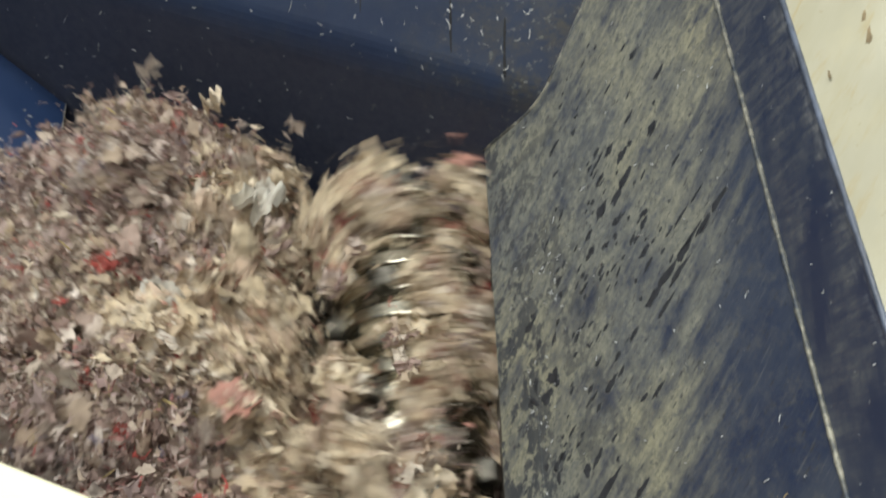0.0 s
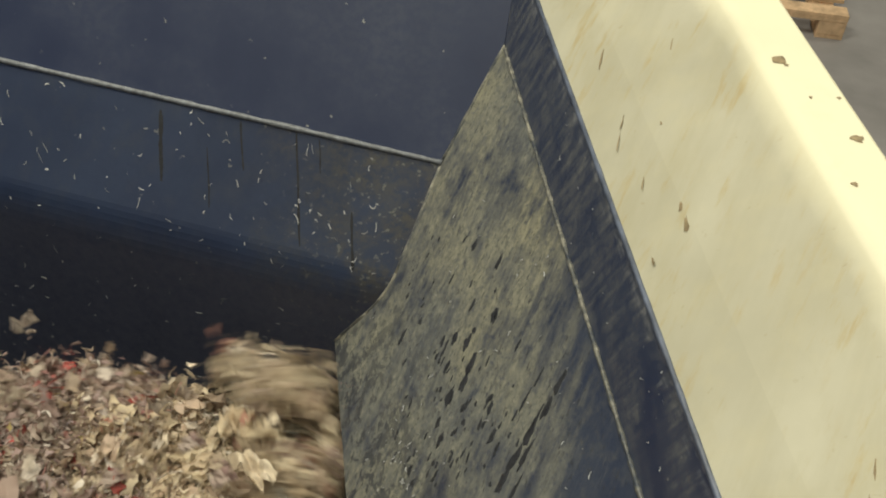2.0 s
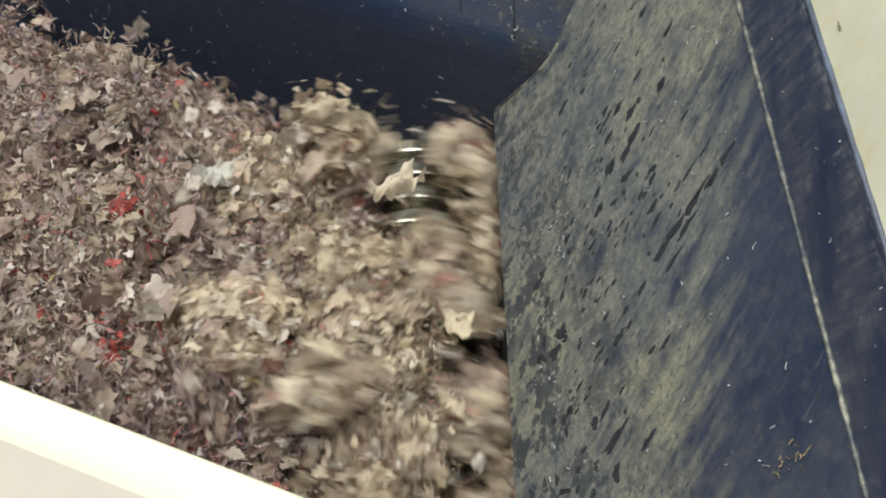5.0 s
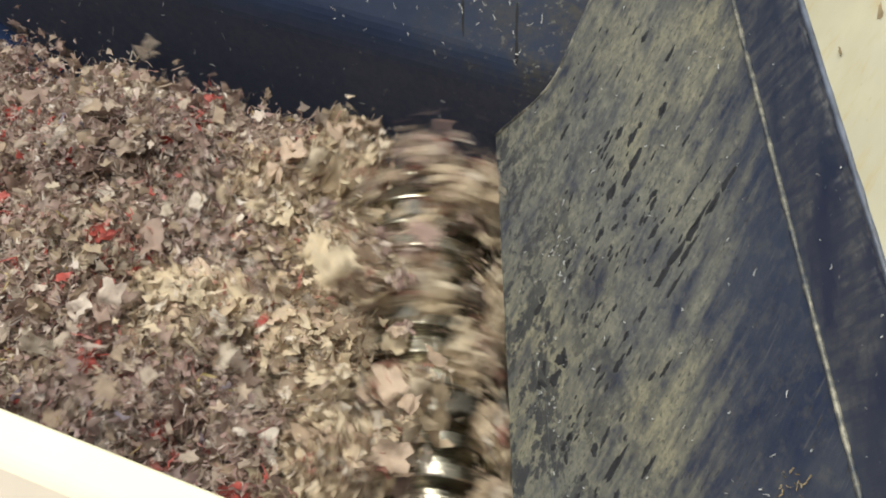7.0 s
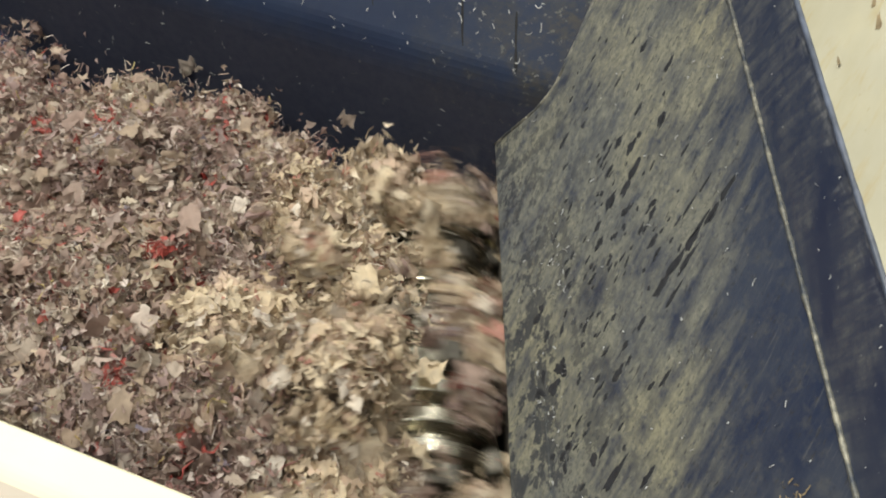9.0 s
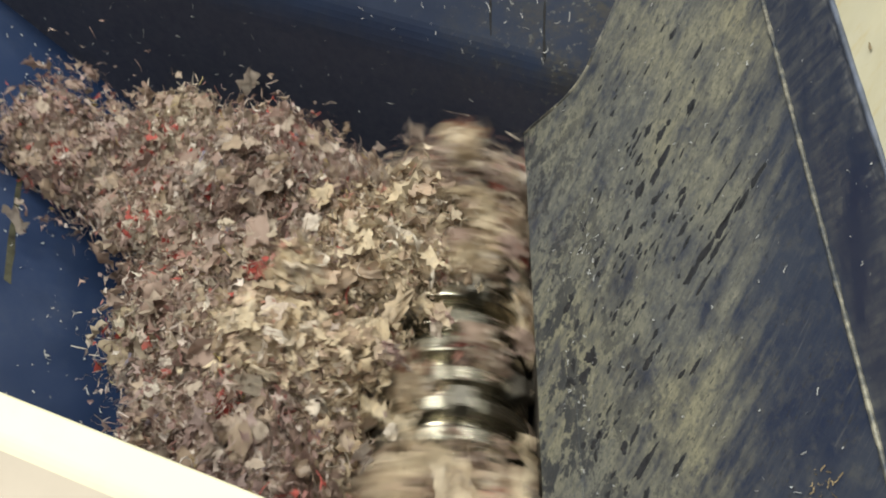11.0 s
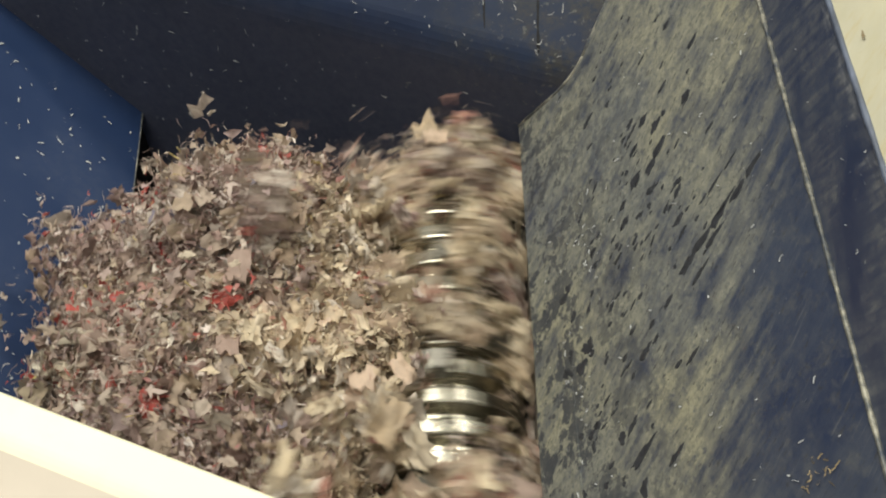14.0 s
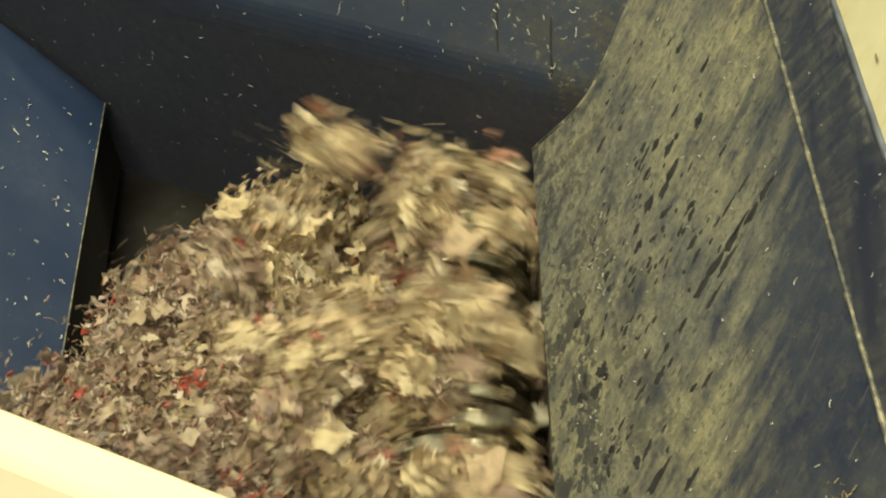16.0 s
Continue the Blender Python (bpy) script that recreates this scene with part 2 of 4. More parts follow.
FILM = [(0.0, (0.53, 0.50, 0.49)), (0.4, (0.60, 0.58, 0.53)), (0.75, (0.47, 0.43, 0.42))]


M_FLARE, M_BLUE, M_CREAM = scuffed_blue(), wall_blue("blue_paint", 0.10, (0.012, 0.020, 0.056), (0.020, 0.031, 0.074)), cream_paint()
M_PALE = scrap("torn_pale_paper", [(0.0, (0.52, 0.47, 0.40)), (0.28, (0.46, 0.39, 0.30)), (0.48, (0.40, 0.32, 0.28)), (0.62, (0.74, 0.71, 0.645)), (0.80, (0.42, 0.33, 0.30)), (0.99, (0.42, 0.05, 0.045))])
M_SCRAP, M_KRAFT = scrap("shredded_scrap", SCRAP), scrap("shredded_kraft_scrap", KRAFT, 0.8)
M_FILM = scrap("crumpled_pale_film", FILM, 0.9)


def collar_blue():
    """Blue paint rubbed grey in streaks; local x runs along the strip, y up it."""
    k = Mat("rubbed_blue_paint")
    flat = k.coords()
    across = k.noise(k.coords((60, 9, 1), turn=-18), 1.0, 5, 0.65)
    cloud = k.noise(flat, 4.0, 4, 0.6)
    patch = k.noise(k.coords((5, 13, 1), turn=-12), 1.0, 5, 0.6)
    grain = k.noise(flat, 75.0, 5, 0.7)
    c = k.mix(k.ramp(cloud, [(0.35, 0.0), (0.7, 1.0)]), (0.015, 0.025, 0.066), (0.030, 0.042, 0.080))
    pos = k.node("ShaderNodeSeparateXYZ")
    k.link(flat, pos.inputs[0])
    worn_end = k.ramp(k.math("MULTIPLY", pos.outputs[0], 0.5), [(0.38, 0.0), (0.56, 1.0)])
    patch = k.math("ADD", patch, k.math("MULTIPLY", worn_end, 0.16))
    rub = k.mix(1.0, k.ramp(across, [(0.42, 0.15), (0.72, 0.75)]), k.ramp(patch, [(0.40, 0.0), (0.62, 1.0)]), "MULTIPLY")
    rub = k.mix(1.0, rub, k.ramp(grain, [(0.34, 0.4), (0.52, 1.0)]), "MULTIPLY")
    c = k.mix(rub, c, (0.16, 0.163, 0.158))
    # paint worn through along the upper edge, in touches
    y = k.math("ADD", pos.outputs[1], k.math("MULTIPLY", k.math("SUBTRACT", across, 0.5), 0.09))
    worn = k.mix(1.0, k.ramp(y, [(0.118, 0.0), (0.142, 0.8)]), k.ramp(k.noise(k.coords((16, 60, 1)), 1.0, 5, 0.7), [(0.48, 0.0), (0.60, 1.0)]), "MULTIPLY")
    c = k.mix(worn, c, (0.22, 0.23, 0.25))
    c = k.mix(k.ramp(k.noise(flat, 120.0, 2, 0.5), [(0.72, 0.0), (0.76, 0.5)]), c, (0.36, 0.36, 0.34))
    return k.finish(c, k.ramp(rub, [(0.0, 0.42), (1.0, 0.7)]), 0.0, across, 0.0006, 0.3)


def end_plate_paint():
    """Dusty blue paint with grey spatter towards the side plate, paled below the bend in place of fill light."""
    k = Mat("dusty_blue_paint")
    flat = k.coords()
    cloud = k.noise(flat, 3.0, 5, 0.6)
    grain = k.noise(flat, 55.0, 5, 0.68)
    blot = k.noise(flat, 11.0, 6, 0.68)
    runs = k.noise(k.coords((26, 26, 2.5)), 1.0, 4, 0.6)
    c = k.mix(k.ramp(cloud, [(0.35, 0.0), (0.68, 1.0)]), (0.020, 0.035, 0.090), (0.032, 0.053, 0.116))
    c = k.mix(k.ramp(runs, [(0.5, 0.0), (0.72, 0.35)]), c, (0.055, 0.066, 0.095))
    pos = k.node("ShaderNodeSeparateXYZ")
    k.link(flat, pos.inputs[0])
    x, z = pos.outputs[0], pos.outputs[2]
    wander = k.math("MULTIPLY", k.math("SUBTRACT", blot, 0.5), 0.35)
    corner = k.ramp(k.math("ADD", k.math("ADD", x, wander), 0.5), [(0.46, 0.0), (0.70, 1.0)])
    film = k.mix(1.0, corner, k.ramp(blot, [(0.40, 0.12), (0.64, 0.75)]), "MULTIPLY")
    film = k.mix(1.0, film, k.ramp(grain, [(0.38, 0.25), (0.56, 1.0)]), "MULTIPLY")
    c = k.mix(film, c, (0.115, 0.105, 0.08))
    # lower plate painted paler to stand in for missing fill light
    below_bend = k.ramp(k.math("SUBTRACT", k.math("ADD", z, k.math("MULTIPLY", wander, 0.12)), 1.0), [(0.50, 1.0), (0.575, 0.0)])
    fill_lift = k.mix(1.0, below_bend, k.ramp(grain, [(0.3, 0.55), (0.6, 0.9)]), "MULTIPLY")
    c = k.mix(fill_lift, c, (0.104, 0.114, 0.168))
    c = k.mix(k.mix(1.0, corner, k.ramp(k.noise(flat, 80.0, 3, 0.6), [(0.62, 0.0), (0.68, 0.65)]), "MULTIPLY"), c, (0.24, 0.24, 0.22))
    c = k.mix(k.ramp(k.noise(flat, 38.0, 3, 0.6), [(0.70, 0.0), (0.74, 0.5)]), c, (0.30, 0.30, 0.28))
    return k.finish(c, k.ramp(blot, [(0.3, 0.5), (0.7, 0.68)]), 0.0, grain, 0.0008, 0.35)


M_COLLAR = collar_blue()
# darker cream for the outer rim slope, its weaker light put into the colour
M_RIM_SHADE = plain("shaded_rim_cream", (0.46, 0.41, 0.355), 0.55, 0.0, 0.08, 9.0)
M_EDGE = plain("rubbed_edge", (0.075, 0.09, 0.13), 0.4, 0.0, 0.5, 25.0)
M_BLUE_RAM = wall_blue("ram_blue_paint", 0.07, (0.010, 0.025, 0.076), (0.014, 0.032, 0.092))


def worn_weld():
    """A bead whose blue paint is worn off in touches."""
    k = Mat("worn_weld")
    n = k.noise(k.coords(), 30.0, 5, 0.7)
    c = k.ramp(n, [(0.36, (0.030, 0.040, 0.060)), (0.50, (0.12, 0.12, 0.11)), (0.64, (0.31, 0.295, 0.245))])
    return k.finish(c, 0.5, 0.1, n, 0.001, 0.4)


M_WELD = worn_weld()
M_WELD_BLUE = plain("painted_weld", (0.125, 0.135, 0.155), 0.5, 0.0, 0.45, 70.0)
M_END = end_plate_paint()
M_RED = plain("red_film", (0.30, 0.055, 0.045), 0.6, 0.0, 0.3, 60.0)
M_STEEL = steel("polished_steel", (0.50, 0.475, 0.40), 0.24)
M_DARK_STEEL = steel("dark_steel", (0.20, 0.19, 0.17), 0.45)
M_OLIVE = plain("olive_rub", (0.05, 0.05, 0.032), 0.7, 0.0, 0.8, 30.0)
M_MARK = plain("dark_stain", (0.022, 0.024, 0.03), 0.6, 0.0, 0.4, 80.0)
M_RUST = plain("rust_mark", (0.22, 0.17, 0.10), 0.8, 0.0, 0.4, 80.0)
# near black: the shade deep in the trough, put into the colour
M_GAP_SHADE = plain("gap_shade_black", (0.012, 0.011, 0.012), 0.95, 0.0, 0.4, 20.0)
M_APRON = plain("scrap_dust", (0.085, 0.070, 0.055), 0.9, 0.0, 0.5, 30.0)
M_CORE = plain("packed_scrap", (0.20, 0.165, 0.14), 0.9, 0.0, 0.45, 40.0)
M_FLOOR = plain("worn_concrete", (0.24, 0.23, 0.235), 0.55, 0.0, 0.25, 1.5)
M_HALL = plain("hall_wall_sheet", (0.68, 0.68, 0.66), 0.7, 0.0, 0.1, 1.0)
M_CEIL = plain("hall_ceiling_sheet", (0.75, 0.75, 0.73), 0.8, 0.0, 0.08, 1.0)
M_WOOD = plain("pallet_wood", (0.55, 0.38, 0.24), 0.75, 0.0, 0.3, 18.0)
M_LAMP_BODY = plain("lamp_housing", (0.6, 0.6, 0.6), 0.5, 0.2, 0.1, 6.0)

# ---- the hall ----
HX, HY = (-9.0, 11.0), (-8.0, 13.0)


def hall():
    bm = bmesh.new()
    box(bm, (HX[0], HY[0], -0.2), (HX[1], HY[1], 0.0))
    tagged(mesh_ob("floor", bm, M_FLOOR), "worn grey concrete hall floor", "floor", kind="structure")
    bm = bmesh.new()
    box(bm, (HX[0], HY[0], CEILING), (HX[1], HY[1], CEILING + 0.2))
    tagged(mesh_ob("ceiling", bm, M_CEIL), "pale sheet metal hall ceiling", "ceiling", kind="structure")
    for name, lo, hi in (("wall_north", (HX[0], HY[1], 0), (HX[1], HY[1] + 0.2, CEILING)), ("wall_south", (HX[0], HY[0] - 0.2, 0), (HX[1], HY[0], CEILING)),
                         ("wall_west", (HX[0] - 0.2, HY[0], 0), (HX[0], HY[1], CEILING)), ("wall_east", (HX[1], HY[0], 0), (HX[1] + 0.2, HY[1], CEILING))):
        bm = bmesh.new()
        box(bm, lo, hi)
        tagged(mesh_ob(name, bm, M_HALL), "plain grey sheet metal hall wall", "wall", kind="structure")
    for x, y, size, _ in LAMPS:
        lamp = thing("ceiling_lamp", "unseen white panel lamp added under the hall ceiling", "lamp", "hall lamps", m=pose(x, y, CEILING))
        bm = bmesh.new()
        box(bm, (-size[0] / 2 - 0.05, -size[1] / 2 - 0.05, -0.12), (size[0] / 2 + 0.05, size[1] / 2 + 0.05, 0.0), 0.01)
        part("housing", bm, M_LAMP_BODY, lamp)


hall()

# ---- the hopper: end walls run askew to the rotor ----
NX, NY = 0.387, 0.922
END = [(0.55, 1.464), (1.505, 1.464), (1.523, 1.4648), (1.538, 1.4668), (1.552, 1.470), (1.565, 1.4744), (1.577, 1.4802), (1.587, 1.4865), (1.595, 1.493), (1.752, 1.650), (1.946, 1.779), (2.275, 1.998)]
SIDE = [(0.122, 1.404), (0.435, 1.946), (0.4605, 2.086), (0.640, 2.275), (0.722, 2.275)]
NEAR = 0.27
LEFT = -1.42
INSIDE = (-0.3, 0.9, 2.0)


def end_depth(z):
    for (z0, d0), (z1, d1) in zip(END, END[1:]):
        if z <= z1:
            return d0 + (d1 - d0) * max(0.0, z - z0) / (z1 - z0)
    return END[-1][1]


def far_y(x, z):
    return (end_depth(z) - NX * x) / NY


def near_y(x):
    return (NEAR - NX * x) / NY


def side_x(z):
    for (x0, z0), (x1, z1) in zip(SIDE, SIDE[1:]):
        if z <= z1:
            return x0 + (x1 - x0) * max(0.0, z - z0) / (z1 - z0)
    return SIDE[-2][0]


def local_plate(name, corners, thick, material, parent, label=""):
    """A plate whose own axes lie in it: x along the first edge, so that streaks follow the plate."""
    c = [Vector(p) for p in corners]
    ex = (c[1] - c[0]).normalized()
    ez = ex.cross(c[-1] - c[0]).normalized()
    ey = ez.cross(ex)
    m = Matrix((ex, ey, ez)).transposed().to_4x4()
    m.translation = c[0]
    inv = m.inverted()
    bm = bmesh.new()
    slab(bm, [inv @ p for p in c], thick, inv @ Vector(INSIDE))
    bmesh.ops.bevel(bm, geom=list(bm.edges), offset=0.0012, segments=1, affect="EDGES")
    ob = part(name, bm, material, parent, label)
    ob.matrix_local = m
    return ob


def bent_sheet(name, strip, ends, thick, material, parent, label=""):
    """A folded sheet: the strip of (x, z) drawn along y between the two ends."""
    bm = bmesh.new()
    n = 24
    rows = []
    for x, z in strip:
        ya, yb = ends(x, z)
        rows.append([bm.verts.new((x, ya + (yb - ya) * i / n, z)) for i in range(n + 1)])
    for p, q in zip(rows, rows[1:]):
        for i in range(n):
            bm.faces.new((p[i], p[i + 1], q[i + 1], q[i]))
    bmesh.ops.recalc_face_normals(bm, faces=bm.faces)
    bmesh.ops.solidify(bm, geom=list(bm.faces), thickness=thick)
    return part(name, bm, material, parent, label)


def hopper():
    h = thing("shredder_hopper", "blue steel shredder hopper, scuffed and dusty, with a cream upper rim", "hopper")
    # the side towards the rotor
    (x0, z0), (x1, z1), (x2, z2), (x3, z3), (x4, z4) = SIDE
    ys = near_y
    corners = [(x0, ys(x0), z0)] + [(side_x(z), far_y(side_x(z), z), z) for z in (z0, *[z for z, _ in END if z0 < z < z1], z1)] + [(x1, ys(x1), z1)]
    flare = local_plate("flared_side_plate", corners, 0.008, M_FLARE, h, "blue side plate covered in grey scuffs and dark streaks")
    collar = local_plate("side_collar", [(x1, ys(x1), z1), (x1, far_y(x1, z1), z1), (x2, far_y(x2, z2), z2), (x2, ys(x2), z2)], 0.008, M_COLLAR, h, "dark blue upright strip with rubbed streaks")
    # the cream sheet: a sloping panel bent over into the rim flange and its lip
    bend = []
    for i in range(12):
        a = radians(135 - i * 45 / 11)
        bend.append((x3 + 0.012 + 0.03 * math.cos(a), z3 - 0.03 + 0.03 * math.sin(a)))
    strip = [(x2, z2), (0.52, 2.1535), (0.58, 2.214)] + bend + [(x4 - 0.006, z3), (x4 - 0.002, z3 - 0.002), (x4, z3 - 0.006), (x4, z3 - 0.06)]
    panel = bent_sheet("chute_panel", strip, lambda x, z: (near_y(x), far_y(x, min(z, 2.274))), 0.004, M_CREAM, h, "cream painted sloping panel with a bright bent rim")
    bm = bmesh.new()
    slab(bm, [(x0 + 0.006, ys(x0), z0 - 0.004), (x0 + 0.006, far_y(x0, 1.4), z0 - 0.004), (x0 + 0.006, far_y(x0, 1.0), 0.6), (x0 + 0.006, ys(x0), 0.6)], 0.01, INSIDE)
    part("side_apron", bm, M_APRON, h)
    # weld along the fold, a little uneven
    bm = bmesh.new()
    rod(bm, (x1 - 0.002, ys(x1), z1), (x1 - 0.002, far_y(x1, z1) - 0.01, z1), 0.0034, 8, 0.8, 160)
    part("fold_edge", bm, M_WELD, h, "worn pale edge along the fold", True)
    bm = bmesh.new()
    rod(bm, (x2, ys(x2), z2), (x2, far_y(x2, z2), z2), 0.004, 8, 0.3, 60)
    part("collar_edge", bm, M_EDGE, h, "", True)
    # the far end: one sheet bent outwards, and the upper plate welded on it
    ends = {}
    low = [(z, d) for z, d in END if z <= 1.752]
    bm = bmesh.new()
    front = []
    for z, d in low:
        row = []
        for i in range(9):
            xe = max(side_x(z), x0 + 0.004)
            x = LEFT + (xe - LEFT) * i / 8
            row.append(bm.verts.new((x, far_y(x, z), z)))
        front.append(row)
    for p, q in zip(front, front[1:]):
        for i in range(8):
            bm.faces.new((p[i], p[i + 1], q[i + 1], q[i]))
    bmesh.ops.solidify(bm, geom=list(bm.faces), thickness=0.008)
    ends["low"] = part("bent_end_plate", bm, M_END, h, "dusty dark blue bent end plate")
    zs = [1.752, 1.946, 2.086, 2.275]
    right = [(side_x(z), far_y(side_x(z), z), z) for z in zs]
    ends["high"] = local_plate("upper_end_plate", [(LEFT, far_y(LEFT, 1.752), 1.752)] + right + [(LEFT, far_y(LEFT, 2.275), 2.275)], 0.008, M_BLUE, h, "dark blue upper end plate")
    bm = bmesh.new()
    rod(bm, (LEFT, far_y(LEFT, 1.752) - 0.002, 1.752), (side_x(1.752), far_y(side_x(1.752), 1.752) - 0.002, 1.752), 0.0055, 8, 0.35, 90)
    part("end_weld", bm, M_WELD_BLUE, h, "pale weld bead across the end wall", True)
    bm = bmesh.new()
    zs = [1.404] + [z for z, _ in END if 1.41 < z < 1.95]
    for za, zb in zip(zs, zs[1:]):
        rod(bm, (side_x(za), far_y(side_x(za), za), za), (side_x(zb), far_y(side_x(zb), zb), zb), 0.0031, 6, 0.6, 8)
    part("corner_weld", bm, M_WELD, h, "", True)
    # the near end, whose rim the camera looks over
    xl = LEFT
    bm = bmesh.new()
    slab(bm, [(xl, near_y(xl), 2.27), (0.12, near_y(0.12), 2.27), (0.12, near_y(0.12), 0.55), (xl, near_y(xl), 0.55)], 0.008, INSIDE)
    part("near_end_plate", bm, M_BLUE, h)
    off = lambda x, d: (x - NX * d, near_y(x) - NY * d)
    bm = bmesh.new()
    rows = []
    for d, z in ((-0.003, 2.272), (-0.001, 2.2755), (0.0, 2.276), (0.026, 2.276), (0.030, 2.2755), (0.034, 2.2745), (0.038, 2.273), (0.17, 2.215), (0.175, 2.19)):
        rows.append([bm.verts.new((*off(xl + (0.6 - xl) * i / 12, d), z)) for i in range(13)])
    for p, q in zip(rows, rows[1:]):
        for i in range(12):
            bm.faces.new((p[i], p[i + 1], q[i + 1], q[i]))
    bmesh.ops.recalc_face_normals(bm, faces=bm.faces)
    bmesh.ops.solidify(bm, geom=list(bm.faces), thickness=0.004)
    rim = part("near_rim", bm, M_RIM_SHADE, h, "bright cream rim bent outwards")
    rim.data.materials.append(M_CREAM)
    # paler cream on the flange strip, the shaded copy on the slope
    for f in rim.data.polygons:
        f.material_index = 1 if f.center.z > 2.2715 else 0
    # the side over the ram
    bm = bmesh.new()
    slab(bm, [(LEFT, near_y(LEFT), 2.27), (LEFT, far_y(LEFT, 2.27), 2.27), (LEFT, far_y(LEFT, 1.752), 1.752), (LEFT, far_y(LEFT, 0.6), 0.6), (LEFT, near_y(LEFT), 0.6)], 0.008, INSIDE)
    part("ram_side_plate", bm, M_BLUE, h)
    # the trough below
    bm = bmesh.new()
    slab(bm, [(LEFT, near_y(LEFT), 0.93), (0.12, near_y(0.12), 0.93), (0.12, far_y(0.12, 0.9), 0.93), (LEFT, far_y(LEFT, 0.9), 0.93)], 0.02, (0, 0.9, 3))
    part("trough_floor", bm, M_GAP_SHADE, h)
    # the body and legs that carry it
    bm = bmesh.new()
    box(bm, (-1.5, 0.5, 0.12), (0.6, 1.4, 0.9), 0.01)
    part("machine_body", bm, M_BLUE, h)
    for fx in (-1.4, 0.5):
        for fy in (0.6, 1.3):
            bm = bmesh.new()
            box(bm, (fx - 0.08, fy - 0.08, 0.0), (fx + 0.08, fy + 0.08, 0.12), 0.005)
            part("foot", bm, M_DARK_STEEL, h)
    ends["panel"], ends["collar"] = panel, collar
    return h, flare, ends


FLARE, ENDS = hopper()[1:]

# ---- stains, flecks and pallet ----
CHIPS = [(0.972, 0.451, 26, 17), (1.06, 0.486, 30, 10), (1.034, 0.406, 22, 8), (0.984, 0.399, 11, 9), (0.976, 0.376, 29, 15), (1.007, 0.351, 29, 11), (1.027, 0.32, 23, 11),
         (0.931, 0.377, 40, 16), (0.911, 0.353, 35, 17), (0.971, 0.32, 32, 9), (0.914, 0.313, 36, 18), (0.825, 0.399, 21, 12), (0.778, 0.392, 30, 11), (0.87, 0.34, 13, 11),
         (0.844, 0.336, 11, 11), (0.889, 0.277, 20, 12), (0.857, 0.276, 26, 12), (0.843, 0.314, 16, 7), (0.828, 0.25, 15, 9), (1.125, 0.215, 38, 9), (1.115, 0.271, 12, 11),
         (1.145, 0.439, 23, 13), (0.617, 0.284, 31, 13), (0.65, 0.304, 17, 10)]
STREAKS = [(0.664, 0.345, 25, 9), (0.76, 0.547, 38, 12), (0.743, 0.512, 39, 11), (0.728, 0.469, 41, 14), (0.713, 0.429, 48, 14), (0.697, 0.394, 41, 14), (0.74, 0.487, 47, 8),
           (0.703, 0.451, 49, 9), (0.668, 0.415, 40, 8), (0.797, 0.51, 31, 5), (0.783, 0.473, 40, 6), (0.774, 0.446, 20, 5), (0.44, 0.313, 36, 10), (0.474, 0.25, 58, 13),
           (0.557, 0.374, 32, 7), (1.199, 0.246, 12, 8), (0.797, 0.292, 13, 7), (0.942, 0.295, 11, 9)]
mark_rng = random.Random(3)


def stain(parent, x, y, length, width, angle, material, side):
    """A thin ragged drop of dirt lying on a plate."""
    bm = bmesh.new()
    ring, n = [], 14
    for i in range(n):
        a = i * 2 * math.pi / n
        r = mark_rng.uniform(0.62, 1.2)
        taper = 1.0 - 0.35 * math.cos(a)
        px, py = math.cos(a) * length * 0.55 * r, math.sin(a) * width * 0.56 * r * taper
        c, s = math.cos(radians(angle)), math.sin(radians(angle))
        ring.append((x + px * c - py * s, y + px * s + py * c))
    low = [bm.verts.new((p, q, 0.0)) for p, q in ring]
    high = [bm.verts.new((x + (p - x) * 0.9, y + (q - y) * 0.9, 0.0006 * side)) for p, q in ring]
    bm.faces.new(high)
    for i in range(n):
        j = (i + 1) % n
        bm.faces.new((low[i], low[j], high[j], high[i]))
    return part("stain", bm, material, parent)


def flecks(name, parent, spots, place, low=0.006, high=0.017, material=None):
    """Tiny curled paper shreds that cling to a plate; place(p, q, h) is the point h over the plate's spot (p, q)."""
    verts, faces = [], []
    for x, y in spots:
        size = mark_rng.uniform(low, high) * mark_rng.uniform(0.3, 1.0)
        a = mark_rng.uniform(0, 6.283)
        curl = mark_rng.uniform(-1.6, 1.6)
        w = mark_rng.uniform(0.0003, 0.0008) if high < 0.018 else mark_rng.uniform(0.0005, 0.0019)
        base, n = len(verts), 4
        px, py = x, y
        for k in range(n + 1):
            c, s = math.cos(a), math.sin(a)
            h = 0.0012 + 0.002 * mark_rng.random()
            verts += [place(px - s * w, py + c * w, h), place(px + s * w, py - c * w, h + 0.0008)]
            px, py = px + c * size / n, py + s * size / n
            a += curl / n * 1.4
        faces += [(base + 2 * k, base + 2 * k + 1, base + 2 * k + 3, base + 2 * k + 2) for k in range(n)]
    me = bpy.data.meshes.new(name)
    me.from_pydata(verts, [], faces)
    me.materials.append(material or M_PAPER)
    ob = new(name, me)
    ob.parent = parent
    return tagged(ob, "tiny white paper shreds clinging on", kind="stuff")


M_PAPER = plain("paper_shred", (0.40, 0.41, 0.42), 0.8, 0.0, 0.3, 200.0)


